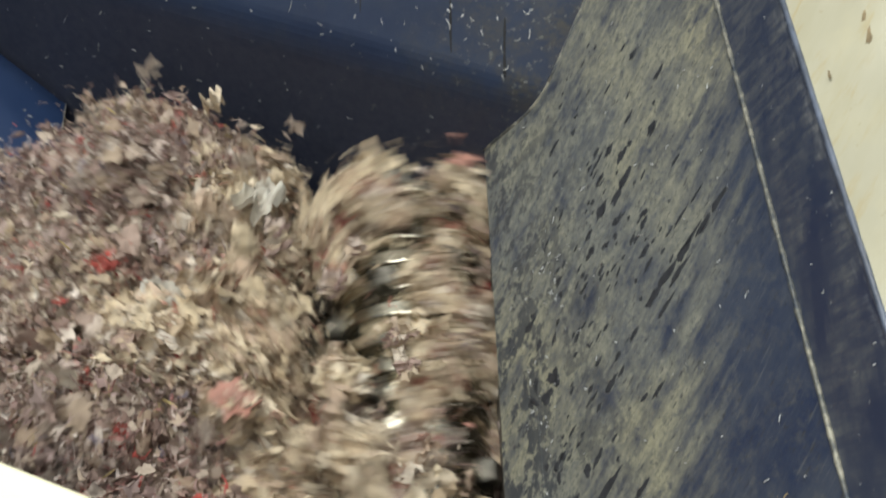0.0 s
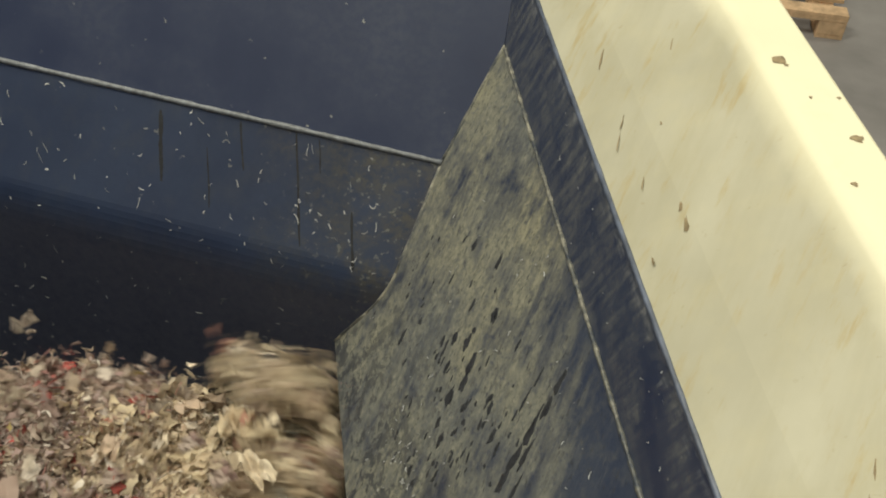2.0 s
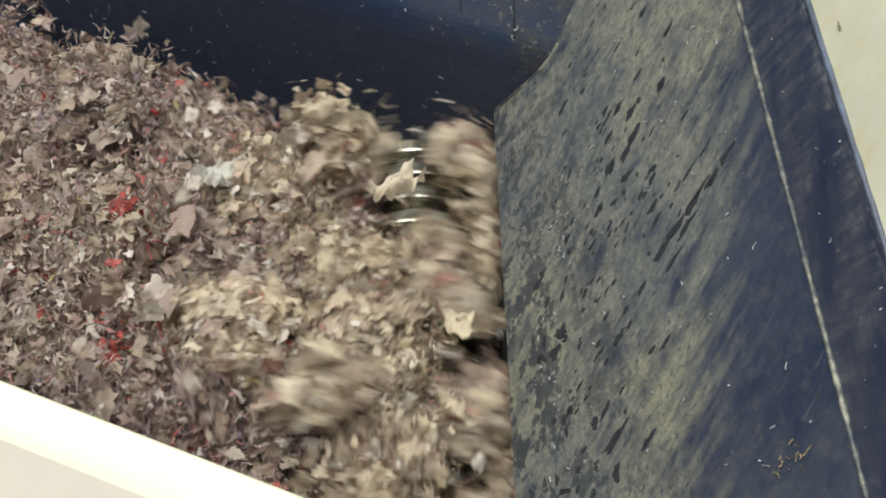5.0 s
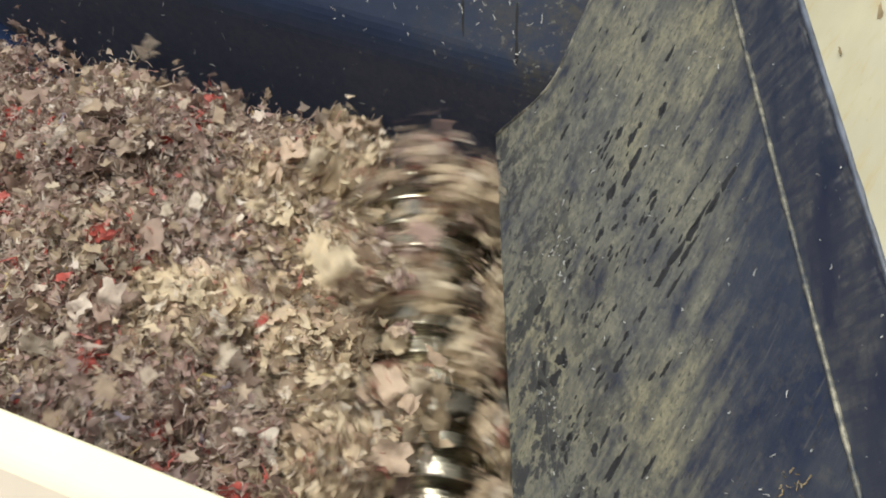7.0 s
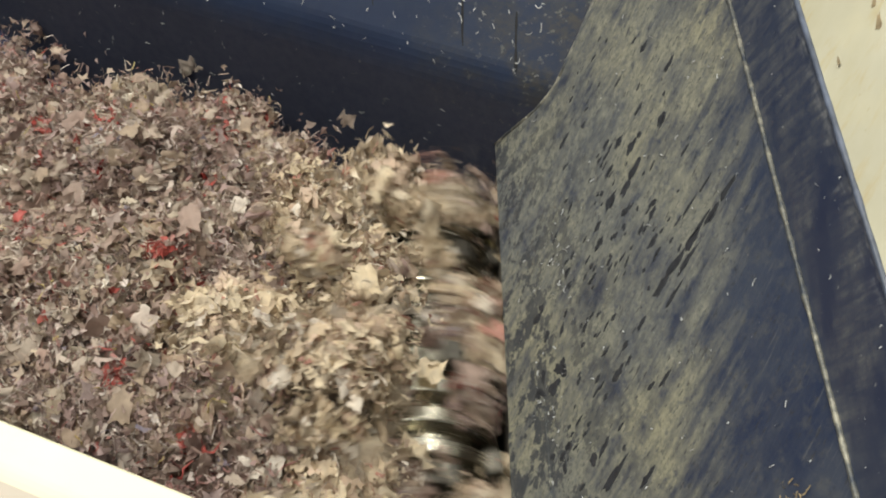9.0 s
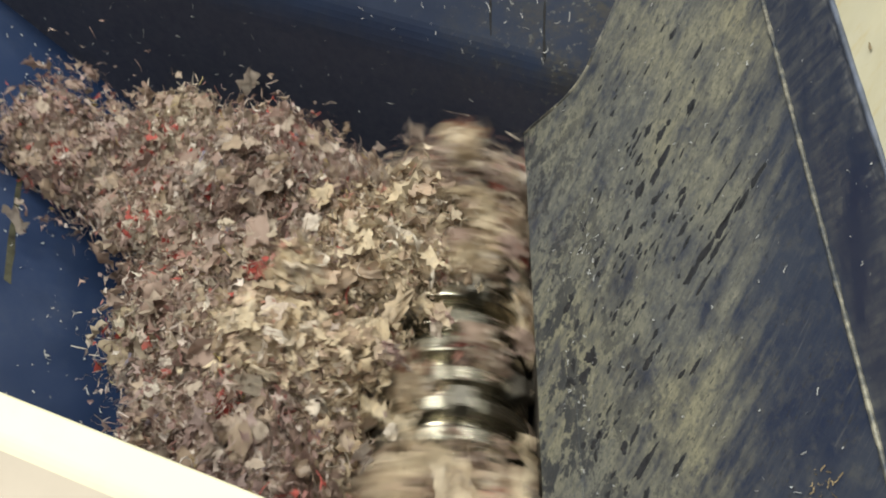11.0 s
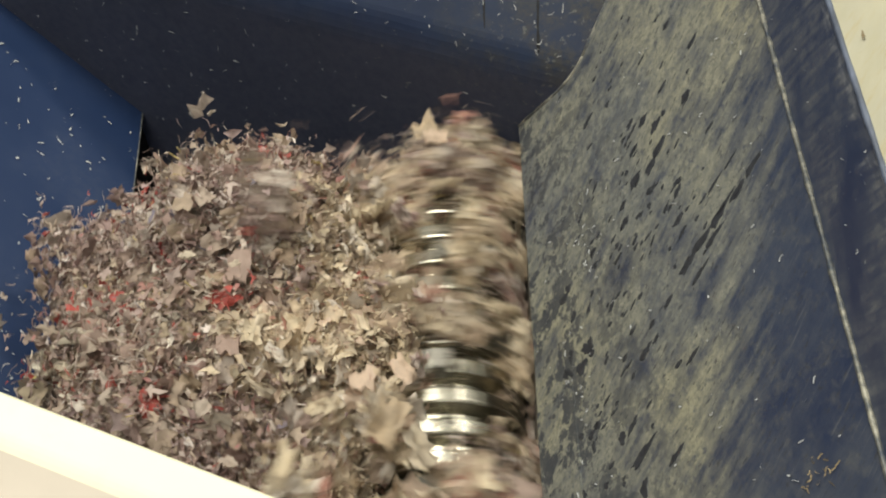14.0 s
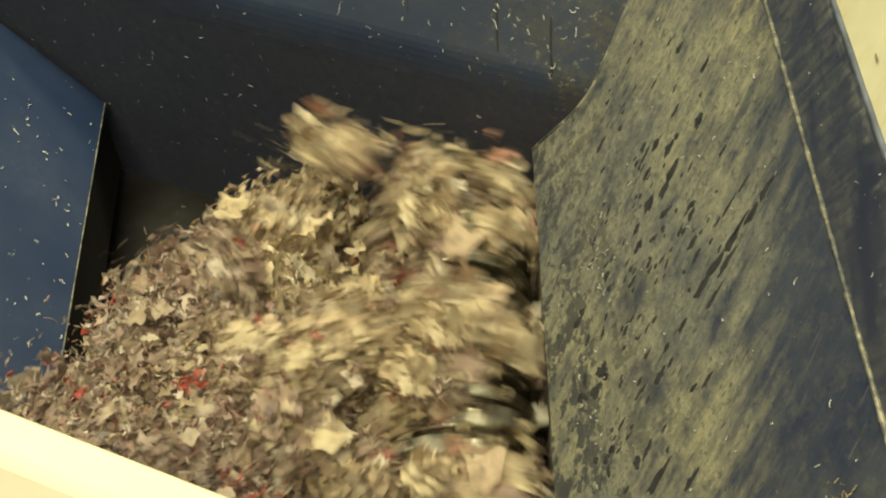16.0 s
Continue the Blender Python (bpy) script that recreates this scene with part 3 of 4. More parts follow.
def dirt():
    side = 1 if FLARE.matrix_world.to_3x3().col[2].dot(Vector(INSIDE) - Vector((0.28, 0.9, 1.67))) > 0 else -1
    for x, y, length, width in CHIPS:
        stain(FLARE, x, y, length / 1000, width / 1000, 62, M_MARK, side)
    for x, y, length, width in STREAKS:
        stain(FLARE, x, y, length / 1000, width / 1000, 64, M_MARK, side)
    small = random.Random(12)
    for _ in range(34):
        stain(FLARE, small.uniform(0.36, 0.90), small.gauss(0.205, 0.035), small.uniform(0.006, 0.020), small.uniform(0.004, 0.008), 62 + small.gauss(0, 9), M_MARK, side)
    for _ in range(26):
        stain(FLARE, small.uniform(0.70, 1.28), small.uniform(0.14, 0.50), small.uniform(0.005, 0.014), small.uniform(0.003, 0.006), 62 + small.gauss(0, 9), M_MARK, side)
    for _ in range(64):
        stain(FLARE, small.gauss(0.88, 0.15), small.gauss(0.33, 0.085), small.uniform(0.006, 0.022), small.uniform(0.003, 0.008), 62 + small.gauss(0, 8), M_MARK, side)
    for _ in range(30):
        stain(FLARE, small.uniform(0.30, 0.85), small.gauss(0.13, 0.05), small.uniform(0.012, 0.034), small.uniform(0.008, 0.020), small.uniform(0, 180), M_MARK, side)
    spots = [(mark_rng.uniform(0.15, 1.25), mark_rng.uniform(0.01, 0.6)) for _ in range(110)]
    spots += [(0.9 + mark_rng.gauss(0, 0.05), 0.17 + mark_rng.gauss(0, 0.03)) for _ in range(30)]
    spots += [(0.66 + mark_rng.gauss(0, 0.05), 0.10 + mark_rng.gauss(0, 0.03)) for _ in range(30)]
    spots += [(0.765, 0.53), (0.74, 0.545), (0.44, 0.47), (0.36, 0.52), (0.33, 0.50), (0.35, 0.44)]
    flecks("paper_dust", FLARE, spots, lambda p, q, h: (p, q, h * side))
    spots = [(0.315 + mark_rng.gauss(0, 0.013), 0.54 + mark_rng.gauss(0, 0.013)) for _ in range(16)]
    flecks("brown_fibre", FLARE, spots, lambda p, q, h: (p, q, h * side), 0.010, 0.017, M_RUST)
    bm = bmesh.new()
    box(bm, (0.03, 0.002, 0.0), (0.655, 0.104, 0.0022 * side))
    part("wear_strip", bm, M_FLARE, FLARE)
    end = lambda x, z, h: (x, far_y(x, z) - h, z + 0.4 * h)
    spots = [(mark_rng.uniform(-1.1, 0.1), mark_rng.uniform(1.05, 1.54)) for _ in range(150)]
    spots += [(0.2 - 0.9 * mark_rng.random() ** 1.5, mark_rng.uniform(1.56, 1.745)) for _ in range(100)]
    flecks("paper_dust", ENDS["low"], spots, end)
    turned = ENDS["collar"].matrix_world.to_3x3().col[2]
    out = 1 if turned.dot(Vector(INSIDE) - Vector((0.45, 0.9, 2.0))) > 0 else -1
    spots = [(mark_rng.uniform(0.1, 1.3), mark_rng.uniform(0.01, 0.14)) for _ in range(30)]
    flecks("paper_dust", ENDS["collar"], spots, lambda p, q, h: (p, q, h * out), 0.003, 0.009)
    # runs and smears down the bent end plate
    for x, za, zb, w in ((0.058, 1.60, 1.748, 0.005), (-0.045, 1.68, 1.745, 0.004), (0.10, 1.70, 1.745, 0.003), (-0.20, 1.64, 1.735, 0.008), (0.155, 1.585, 1.66, 0.006), (-0.11, 1.62, 1.70, 0.003)):
        drip(ENDS["low"], x, za, zb, w, end)
    # worn places on the cream panel and its rim
    slope = Matrix.Translation((0.462, 0, 2.095)) @ Matrix.Rotation(radians(-45), 4, "Y")
    for x, y, length, width, angle in ((0.077, 1.012, 34, 9, 108), (0.079, 1.043, 22, 7, 112), (0.058, 1.405, 60, 4, 118), (0.10, 1.20, 9, 4, 100), (0.02, 0.99, 16, 5, 95),
                                       (0.16, 1.33, 26, 3, 118), (0.035, 1.22, 40, 3, 118), (0.05, 1.25, 30, 3, 120), (0.045, 1.12, 24, 3, 116), (0.15, 0.60, 30, 4, 118), (0.13, 0.57, 22, 4, 118)):
        o = stain(ENDS["panel"], x, y, length / 1300, width / 1500, 180 - angle, M_RUST, 1)
        o.matrix_local = slope @ Matrix.Translation((0, 0, 0.0004))
    for x, y, r in ((0.663, 1.185, 30), (0.673, 1.10, 7), (0.71, 1.098, 8), (0.699, 1.014, 24), (0.668, 1.172, 9), (0.66, 0.93, 12)):
        o = stain(ENDS["panel"], x, y, r / 1500, r / 1500, 30, M_RUST, 1)
        o.matrix_local = Matrix.Translation((0, 0, 2.2754))


def drip(parent, x, za, zb, width, place):
    bm = bmesh.new()
    n = 10
    rows = []
    for i in range(n + 1):
        z = za + (zb - za) * i / n
        w = width * mark_rng.uniform(0.6, 1.1) * (0.5 if i in (0, n) else 1)
        o = 0.003 * noise.noise(Vector((x * 50, z * 20, 0)))
        rows.append((bm.verts.new(place(x + o - w / 2, z, 0.0006)), bm.verts.new(place(x + o + w / 2, z, 0.0006))))
    for p, q in zip(rows, rows[1:]):
        bm.faces.new((p[0], p[1], q[1], q[0]))
    bmesh.ops.solidify(bm, geom=list(bm.faces), thickness=0.0004)
    return part("stain", bm, M_MARK, parent)


def pallet():
    p = thing("wooden_pallet", "light wooden pallet lying on the hall floor", "pallet", m=pose(3.02, 4.90, 0.0, 0, 0, -14))
    for x in (0.0, -0.53, -1.055):
        bm = bmesh.new()
        box(bm, (x - 0.145, 0.0, 0.0), (x, 0.80, 0.022), 0.002)
        part("bottom_board", bm, M_WOOD, p)
        for y in (0.0, 0.35, 0.70):
            bm = bmesh.new()
            box(bm, (x - 0.145, y, 0.022), (x, y + 0.10, 0.10), 0.003)
            part("block", bm, M_WOOD, p)
    for y in (0.0, 0.35, 0.70):
        bm = bmesh.new()
        box(bm, (-1.20, y, 0.10), (0.0, y + 0.10, 0.122), 0.002)
        part("cross_board", bm, M_WOOD, p)
    for y in (0.0, 0.175, 0.35, 0.525, 0.70):
        bm = bmesh.new()
        box(bm, (-1.20, y, 0.122), (0.0, y + 0.10, 0.144), 0.002)
        part("deck_board", bm, M_WOOD, p)


bpy.context.view_layer.update()
dirt()
pallet()

# ---- the ram: an inclined plate that slides on its slope ----
RAM_TILT = 40.0
OLIVE = (-0.463, -0.50)


def ram():
    r = thing("hopper_ram", "dark blue inclined steel ram plate dotted with paper flecks", "ram")
    c, s = math.cos(radians(RAM_TILT)), math.sin(radians(RAM_TILT))
    bm = bmesh.new()
    # local origin on the lower edge; the plate rises away from the rotor, its far end cut to the wall
    a = [(0.091, 0.66, 0), (0, 1.93, 0), (-0.62 * c, 1.93 + 0.42 * 0.62 * c, 0.62 * s), (0.091 - 0.62 * c, 0.66 + 0.42 * 0.62 * c, 0.62 * s)]
    slab(bm, a, 0.02, (0, 1.0, 5))
    bmesh.ops.bevel(bm, geom=list(bm.edges), offset=0.0015, segments=1, affect="EDGES")
    part("ram_plate", bm, M_BLUE_RAM, r)
    spots = [(mark_rng.uniform(-0.6, -0.01), mark_rng.uniform(0.75, 1.85)) for _ in range(240)]
    flecks("paper_dust", r, spots, lambda p, q, h: (0.0717 * (1.93 - q) + p * c + h * s, q - 0.42 * p * c, -p * s + h * c), 0.004, 0.02)
    bm = bmesh.new()
    on_ram = lambda p, q, h: (0.0717 * (1.93 - q) + p * c + h * s, q - 0.42 * p * c, -p * s + h * c)
    rows = []
    for i in range(15):
        q = 1.20 + 0.50 * i / 14
        p = OLIVE[0] + (OLIVE[1] - OLIVE[0]) * i / 14 + 0.004 * noise.noise(Vector((q * 14, 0, 0)))
        w = 0.012 * (0.5 + abs(noise.noise(Vector((q * 9, 4, 0)))) * 1.2)
        rows.append((bm.verts.new(on_ram(p - w, q, 0.0005)), bm.verts.new(on_ram(p + w, q, 0.0005))))
    for e, f in zip(rows, rows[1:]):
        bm.faces.new((e[0], e[1], f[1], f[0]))
    part("stain", bm, M_OLIVE, r, "olive rubbed streak")
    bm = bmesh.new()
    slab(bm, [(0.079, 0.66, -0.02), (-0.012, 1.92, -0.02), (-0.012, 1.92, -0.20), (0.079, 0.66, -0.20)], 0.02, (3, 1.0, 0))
    # coloured as dark as the shaded gap below the plate
    part("ram_face", bm, M_GAP_SHADE, r)
    bm = bmesh.new()
    rod(bm, (0.091, 0.66, -0.001), (0.0, 1.93, -0.001), 0.002, 6, 0.5, 50)
    part("ram_edge", bm, M_WELD, r, "pale worn edge")
    return r


RAM = ram()

# ---- the rotor ----
ROTOR = (-0.03, 0.0, 1.235)
ROTOR_R = 0.145
PITCH = 0.058


def rotor():
    r = thing("shredder_rotor", "polished steel shredder rotor with ridged profile and square knives", "rotor", m=pose(*ROTOR))
    y0, y1 = 0.34, 1.53
    prof = []
    n = int((y1 - y0) / PITCH)
    for i in range(n):
        y = y0 + i * PITCH
        prof += [(y, ROTOR_R - 0.026), (y + 0.010, ROTOR_R - 0.026), (y + 0.020, ROTOR_R - 0.002), (y + 0.023, ROTOR_R), (y + 0.045, ROTOR_R), (y + 0.048, ROTOR_R - 0.002)]
    prof.append((y0 + n * PITCH, ROTOR_R - 0.026))
    bm = bmesh.new()
    seg = 56
    rings = [[bm.verts.new((rad * math.cos(a * 2 * math.pi / seg), y, rad * math.sin(a * 2 * math.pi / seg))) for a in range(seg)] for y, rad in prof]
    for p, q in zip(rings, rings[1:]):
        for a in range(seg):
            b = (a + 1) % seg
            bm.faces.new((p[a], q[a], q[b], p[b]))
    bm.faces.new(rings[0])
    bm.faces.new(rings[-1][::-1])
    part("drum", bm, M_STEEL, r)
    kb = bmesh.new()
    box(kb, (-0.02, -0.019, -0.018), (0.02, 0.019, 0.022), 0.002)
    knife = part("knife", kb, M_DARK_STEEL, r)
    for i in range(n):
        for h in range(2):
            a = radians(i * 47.0 + h * 180.0)
            m = Matrix.Rotation(a, 4, "Y") @ Matrix.Translation((0, y0 + i * PITCH + 0.034, ROTOR_R))
            if i == 0 and h == 0:
                knife.matrix_local = m
            else:
                o = new("knife", knife.data)
                o.parent = r
                o.matrix_local = m
    return r


ROTOR_OB = rotor()

# ---- shredded material: rigid clumps of many small pieces ----
rng = random.Random(7)


def flake(verts, faces, centre, normal, size, aspect, bend, steps=3):
    """One torn piece: ragged, folded along its middle, bent and twisted."""
    n = normal.normalized()
    u = n.orthogonal().normalized()
    u.rotate(Matrix.Rotation(rng.uniform(0, 6.283), 3, n))
    v = n.cross(u)
    twist, fold = rng.uniform(-1.1, 1.1), rng.uniform(-0.55, 0.55)
    base = len(verts)
    for k in range(steps + 1):
        s = k / steps - 0.5
        w = size * aspect * 0.5 * rng.uniform(0.4, 1.25) * (0.4 if k in (0, steps) else 1.0)
        lift = bend * size * (s * s * 2.4 - 0.2) + rng.uniform(-0.07, 0.07) * size
        side = rng.uniform(-0.14, 0.14) * size
        a = twist * s
        c, z = math.cos(a), math.sin(a)
        for sign in (-1, 0, 1):
            o = sign * w * rng.uniform(0.75, 1.2)
            up = lift + o * z + (fold * w if sign == 0 else rng.uniform(-0.09, 0.09) * size)
            verts.append(centre + u * (s * size + rng.uniform(-0.06, 0.06) * size) + v * (o * c + side) + n * up)
    for k in range(steps):
        a = base + 3 * k
        faces.append((a, a + 1, a + 4, a + 3))
        faces.append((a + 1, a + 2, a + 5, a + 4))


def tatter(verts, faces, centre, normal, size, aspect, bend):
    """One torn shred with a jagged outline, creased and curled."""
    n = normal.normalized()
    u = n.orthogonal().normalized()
    u.rotate(Matrix.Rotation(rng.uniform(0, 6.283), 3, n))
    v = n.cross(u)
    base, m = len(verts), 9
    crease = rng.uniform(-0.35, 0.35)
    verts.append(centre + n * crease * size * 0.5)
    for i in range(m):
        a = (i + rng.uniform(-0.35, 0.35)) * 6.283 / m
        r = rng.uniform(0.62, 1.25) if i % 2 else rng.uniform(0.22, 0.75)
        p, q = math.cos(a) * r, math.sin(a) * r * aspect
        lift = bend * (p * p - 0.25) * 0.6 + rng.uniform(-0.16, 0.16) + 0.3 * q * crease
        verts.append(centre + (u * p + v * q + n * lift) * (size * 0.55))
    for i in range(m):
        faces.append((base, base + 1 + i, base + 1 + (i + 1) % m))


def fibre(verts, faces, centre, direction, size):
    """A hair-thin curled shred."""
    d = direction.normalized()
    q = d.orthogonal().normalized()
    q.rotate(Matrix.Rotation(rng.uniform(0, 6.283), 3, d))
    w = rng.uniform(0.0004, 0.0010)
    axis = d.cross(q)
    turn = rng.uniform(-0.6, 0.6)
    base, n, p = len(verts), 4, centre.copy()
    for k in range(n + 1):
        verts.append(p - axis * w)
        verts.append(p + axis * w + q * w * 0.5)
        p = p + d * (size / n)
        d = (d * math.cos(turn) + q * math.sin(turn) + axis * rng.uniform(-0.15, 0.15)).normalized()
        q = axis.cross(d).normalized()
    for k in range(n):
        a = base + 2 * k
        faces.append((a, a + 1, a + 3, a + 2))


def rag(verts, faces, centre, normal, size):
    """A larger crumpled piece of paper or film with a torn outline."""
    n = normal.normalized()
    u = n.orthogonal().normalized()
    u.rotate(Matrix.Rotation(rng.uniform(0, 6.283), 3, n))
    v = n.cross(u)
    base, m = len(verts), 6 if size < 0.07 else 12
    off = Vector((rng.uniform(0, 90), rng.uniform(0, 90), 0))
    wide = rng.uniform(0.35, 0.9)
    torn = 1.5 if size < 0.07 else 1.0
    for i in range(m):
        for j in range(m):
            a, b = i / (m - 1) - 0.5, j / (m - 1) - 0.5
            edge = 1 + torn * 0.34 * noise.noise(off + Vector((a * 5, b * 5, 3))) + torn * 0.18 * noise.noise(off + Vector((a * 13, b * 13, 9)))
            lift = 0.75 * noise.noise(off + Vector((a * 3.2, b * 3.2, 0))) + 0.25 * noise.noise(off + Vector((a * 8, b * 8, 7)))
            verts.append(centre + (u * a * edge + v * b * wide * edge + n * lift * 0.6) * size)
    for i in range(m - 1):
        for j in range(m - 1):
            k = base + i * m + j
            faces.append((k, k + 1, k + m + 1, k + m))


def clump_mesh(name, radius, flat, count, big, loose=0.3, material=None, core_size=0.62):
    verts, faces = [], []
    bm = bmesh.new()
    bmesh.ops.create_icosphere(bm, subdivisions=2, radius=radius * core_size)
    off = Vector((rng.uniform(0, 50), rng.uniform(0, 50), 0))
    for v in bm.verts:
        v.co *= 1 + 0.5 * noise.noise(v.co * 14 + off)
        v.co.z *= flat
    bm.verts.ensure_lookup_table()
    verts += [v.co.copy() for v in bm.verts]
    faces += [tuple(v.index for v in f.verts) for f in bm.faces]
    core = len(faces)
    slots = []
    ruddy = Vector((rng.gauss(0, 1), rng.gauss(0, 1), abs(rng.gauss(0.5, 0.5)))).normalized()
    bm.free()
    for i in range(count):
        d = Vector((rng.gauss(0, 1), rng.gauss(0, 1), rng.gauss(0.25, 1))).normalized()
        lump = 1 + 0.6 * noise.noise(d * 2.1 + off) + 0.22 * noise.noise(d * 5.3 + off)
        c = d * radius * lump * rng.uniform(min(0.68, core_size), 1.02 + loose * rng.random() ** 3)
        c.z *= flat
        nrm = (d + Vector((rng.gauss(0, 0.55), rng.gauss(0, 0.55), rng.gauss(0, 0.55))))
        kind = rng.random()
        red = material is None and d.dot(ruddy) > 0.86 and rng.random() < 0.2
        if kind < big:
            rag(verts, faces, c, nrm, 0.016 + (0.055 if material else 0.042) * rng.random() ** 2.0)
        elif kind < big + 0.40:
            tatter(verts, faces, c, nrm, 0.010 + 0.028 * rng.random() ** 1.8, rng.uniform(0.3, 0.85), rng.uniform(-1.6, 1.6))
        elif kind < big + 0.56:
            flake(verts, faces, c, nrm + d * -0.5, rng.uniform(0.012, 0.036), rng.uniform(0.06, 0.16), rng.uniform(-1.6, 1.6), 4)
        else:
            out = Vector((rng.gauss(0, 1), rng.gauss(0, 1), rng.gauss(0, 1))).normalized() + d * 0.35
            fibre(verts, faces, c * rng.uniform(0.95, 1.08), out, rng.uniform(0.010, 0.034))
        slots += [3 if red else 2 if kind < big and material is None else 0] * (len(faces) - core - len(slots))
    me = bpy.data.meshes.new(name)
    me.from_pydata(verts, [], faces)
    me.materials.append(material or M_SCRAP)
    me.materials.append(M_CORE)
    me.polygons.foreach_set("use_smooth", [True] * len(faces))
    me.materials.append(M_PALE)
    me.materials.append(M_RED)
    me.polygons.foreach_set("material_index", [0 if material else 1] * core + slots)
    me.update()
    return me


HEAP_MESHES = [clump_mesh("scrap_clump", rng.uniform(0.06, 0.12), rng.uniform(0.65, 0.95), 2300, 0.075, 0.75) for _ in range(8)]
KRAFT_MESHES = [clump_mesh("scrap_clump", rng.uniform(0.075, 0.10), rng.uniform(0.65, 0.9), 1700, 0.09, 0.7, M_KRAFT) for _ in range(5)]
SMALL_MESHES = [clump_mesh("scrap_tuft", rng.uniform(0.03, 0.065), rng.uniform(0.45, 0.8), 300, 0.22, 1.6, M_KRAFT, 0.3) for _ in range(9)]

MIXED_MESHES = [clump_mesh("scrap_tuft", rng.uniform(0.035, 0.06), rng.uniform(0.45, 0.8), 340, 0.12, 1.6, None, 0.3) for _ in range(5)]

# how far the heap leans over the rotor on the way: seconds, its edge near, midway and far
ROTOR_EDGE = [
    (0.0, -0.1, -0.22, -0.28), (0.5, -0.2, 0.02, -0.06), (1.0, -0.2, 0.0, -0.05), (1.5, -0.15, -0.02, -0.08),
    (2.0, -0.15, 0.0, -0.08), (2.5, -0.25, -0.27, -0.29), (3.0, 0.0, -0.02, -0.22), (3.5, -0.25, -0.27, -0.22),
    (4.0, -0.23, -0.22, 0.02), (4.5, -0.15, -0.08, -0.04), (5.0, 0.02, 0.0, -0.17), (7.5, -0.05, -0.15, -0.08),
    (8.0, 0.0, 0.0, -0.02), (10.5, -0.2, -0.23, 0.0), (11.0, -0.21, -0.21, 0.0), (11.5, -0.21, -0.19, -0.23),
    (12.0, 0.0, -0.15, -0.17), (12.5, -0.19, -0.17, 0.0), (13.0, -0.17, -0.05, -0.23), (13.5, -0.21, 0.0, -0.19),
    (14.0, -0.25, -0.15, -0.15), (14.5, -0.26, -0.17, -0.22), (15.0, -0.28, -0.22, -0.15), (15.5, -0.28, -0.25, -0.21),
    (16.0, -0.19, -0.21, -0.25),
]
# its outer edge: seconds, near, midway and far
OUTER_EDGE = [
    (0.0, -0.97, -0.75, -0.78), (0.5, -0.97, -0.61, -0.64), (1.0, -0.97, -0.97, -0.67), (1.5, -0.97, -0.97, -0.57),
    (2.5, -0.97, -0.97, -0.97), (5.0, -0.97, -0.97, -0.97), (8.0, -0.97, -0.97, -0.97), (10.5, -0.75, -0.77, -0.97),
    (11.0, -0.55, -0.66, -0.91), (11.5, -0.77, -0.65, -0.82), (12.0, -0.79, -0.74, -0.8), (12.5, -0.76, -0.72, -0.77),
    (13.0, -0.7, -0.67, -0.76), (13.5, -0.72, -0.59, -0.68), (14.0, -0.69, -0.69, -0.69), (14.5, -0.69, -0.65, -0.63),
    (15.0, -0.65, -0.68, -0.67), (15.5, -0.66, -0.7, -0.68), (16.0, -0.75, -0.72, -0.72),
]
# how far back it reaches: seconds, and four places from the rotor outwards
REACH = [
    (0.0, 1.51, 1.61, 1.73, 1.61), (0.5, 1.43, 1.62, 1.63, 1.55), (1.0, 1.55, 1.59, 1.58, 1.55), (1.5, 1.51, 1.57, 1.51, 1.44),
    (2.5, 1.42, 1.51, 1.55, 1.56), (3.0, 1.46, 1.47, 1.58, 1.58), (3.5, 1.49, 1.63, 1.81, 1.89), (4.0, 1.56, 1.60, 1.81, 1.93),
    (5.0, 1.54, 1.61, 1.79, 1.89), (8.0, 1.61, 1.69, 1.79, 1.91), (10.5, 1.43, 1.73, 1.83, 1.93), (11.0, 1.50, 1.67, 1.73, 1.75),
    (11.5, 1.55, 1.55, 1.65, 1.71), (12.5, 1.41, 1.51, 1.66, 1.60), (13.0, 1.39, 1.57, 1.60, 1.53), (13.5, 1.48, 1.60, 1.54, 1.49),
    (14.5, 1.46, 1.52, 1.42, 1.24), (15.0, 1.51, 1.55, 1.39, 1.16), (15.5, 1.47, 1.53, 1.32, 1.16), (16.0, 1.58, 1.53, 1.22, 1.03),
]


def at_time(table, t):
    for a, b in zip(table, table[1:]):
        if t <= b[0]:
            w = (t - a[0]) / (b[0] - a[0])
            w = w * w * (3 - 2 * w)
            return [p + (q - p) * w for p, q in zip(a[1:], b[1:])]
    return list(table[-1][1:])


def along(values, places, s):
    """A value at s between those given at the places."""
    for a, b, p, q in zip(values, values[1:], places, places[1:]):
        if s <= q:
            return a + (b - a) * max(0.0, s - p) / (q - p)
    return values[-1]


def heap_point(u, v, t):
    """A place on the heap: u from the rotor outwards, v from the near rim to the far end."""
    xr = along(at_time(ROTOR_EDGE, t), (0.1, 0.45, 0.88), v) - 0.04
    edge = along(at_time(OUTER_EDGE, t), (0.36, 0.78, 1.0), v) + 0.06
    x = xr + (edge - xr) * u
    yf = along(at_time(REACH, t), (0.0, 0.33, 0.67, 1.0), (-0.16 - x) / (-0.16 - at_time(OUTER_EDGE, t)[2])) - 0.095
    wall = far_y(x, 1.3) - 0.10
    z = 1.31 + max(0.0, yf - wall) * 0.9 * v
    yf = min(yf, wall)
    yn = 0.56 - 0.45 * (x + 0.2)
    y = yn + (yf - yn) * v
    z += 0.05 * math.sin(2.3 * u + 0.6) - 0.03 * (1 - u) ** 4 + max(0.0, x + 0.22) * 0.45
    return Vector((x, y, z))


CLUMPS = []


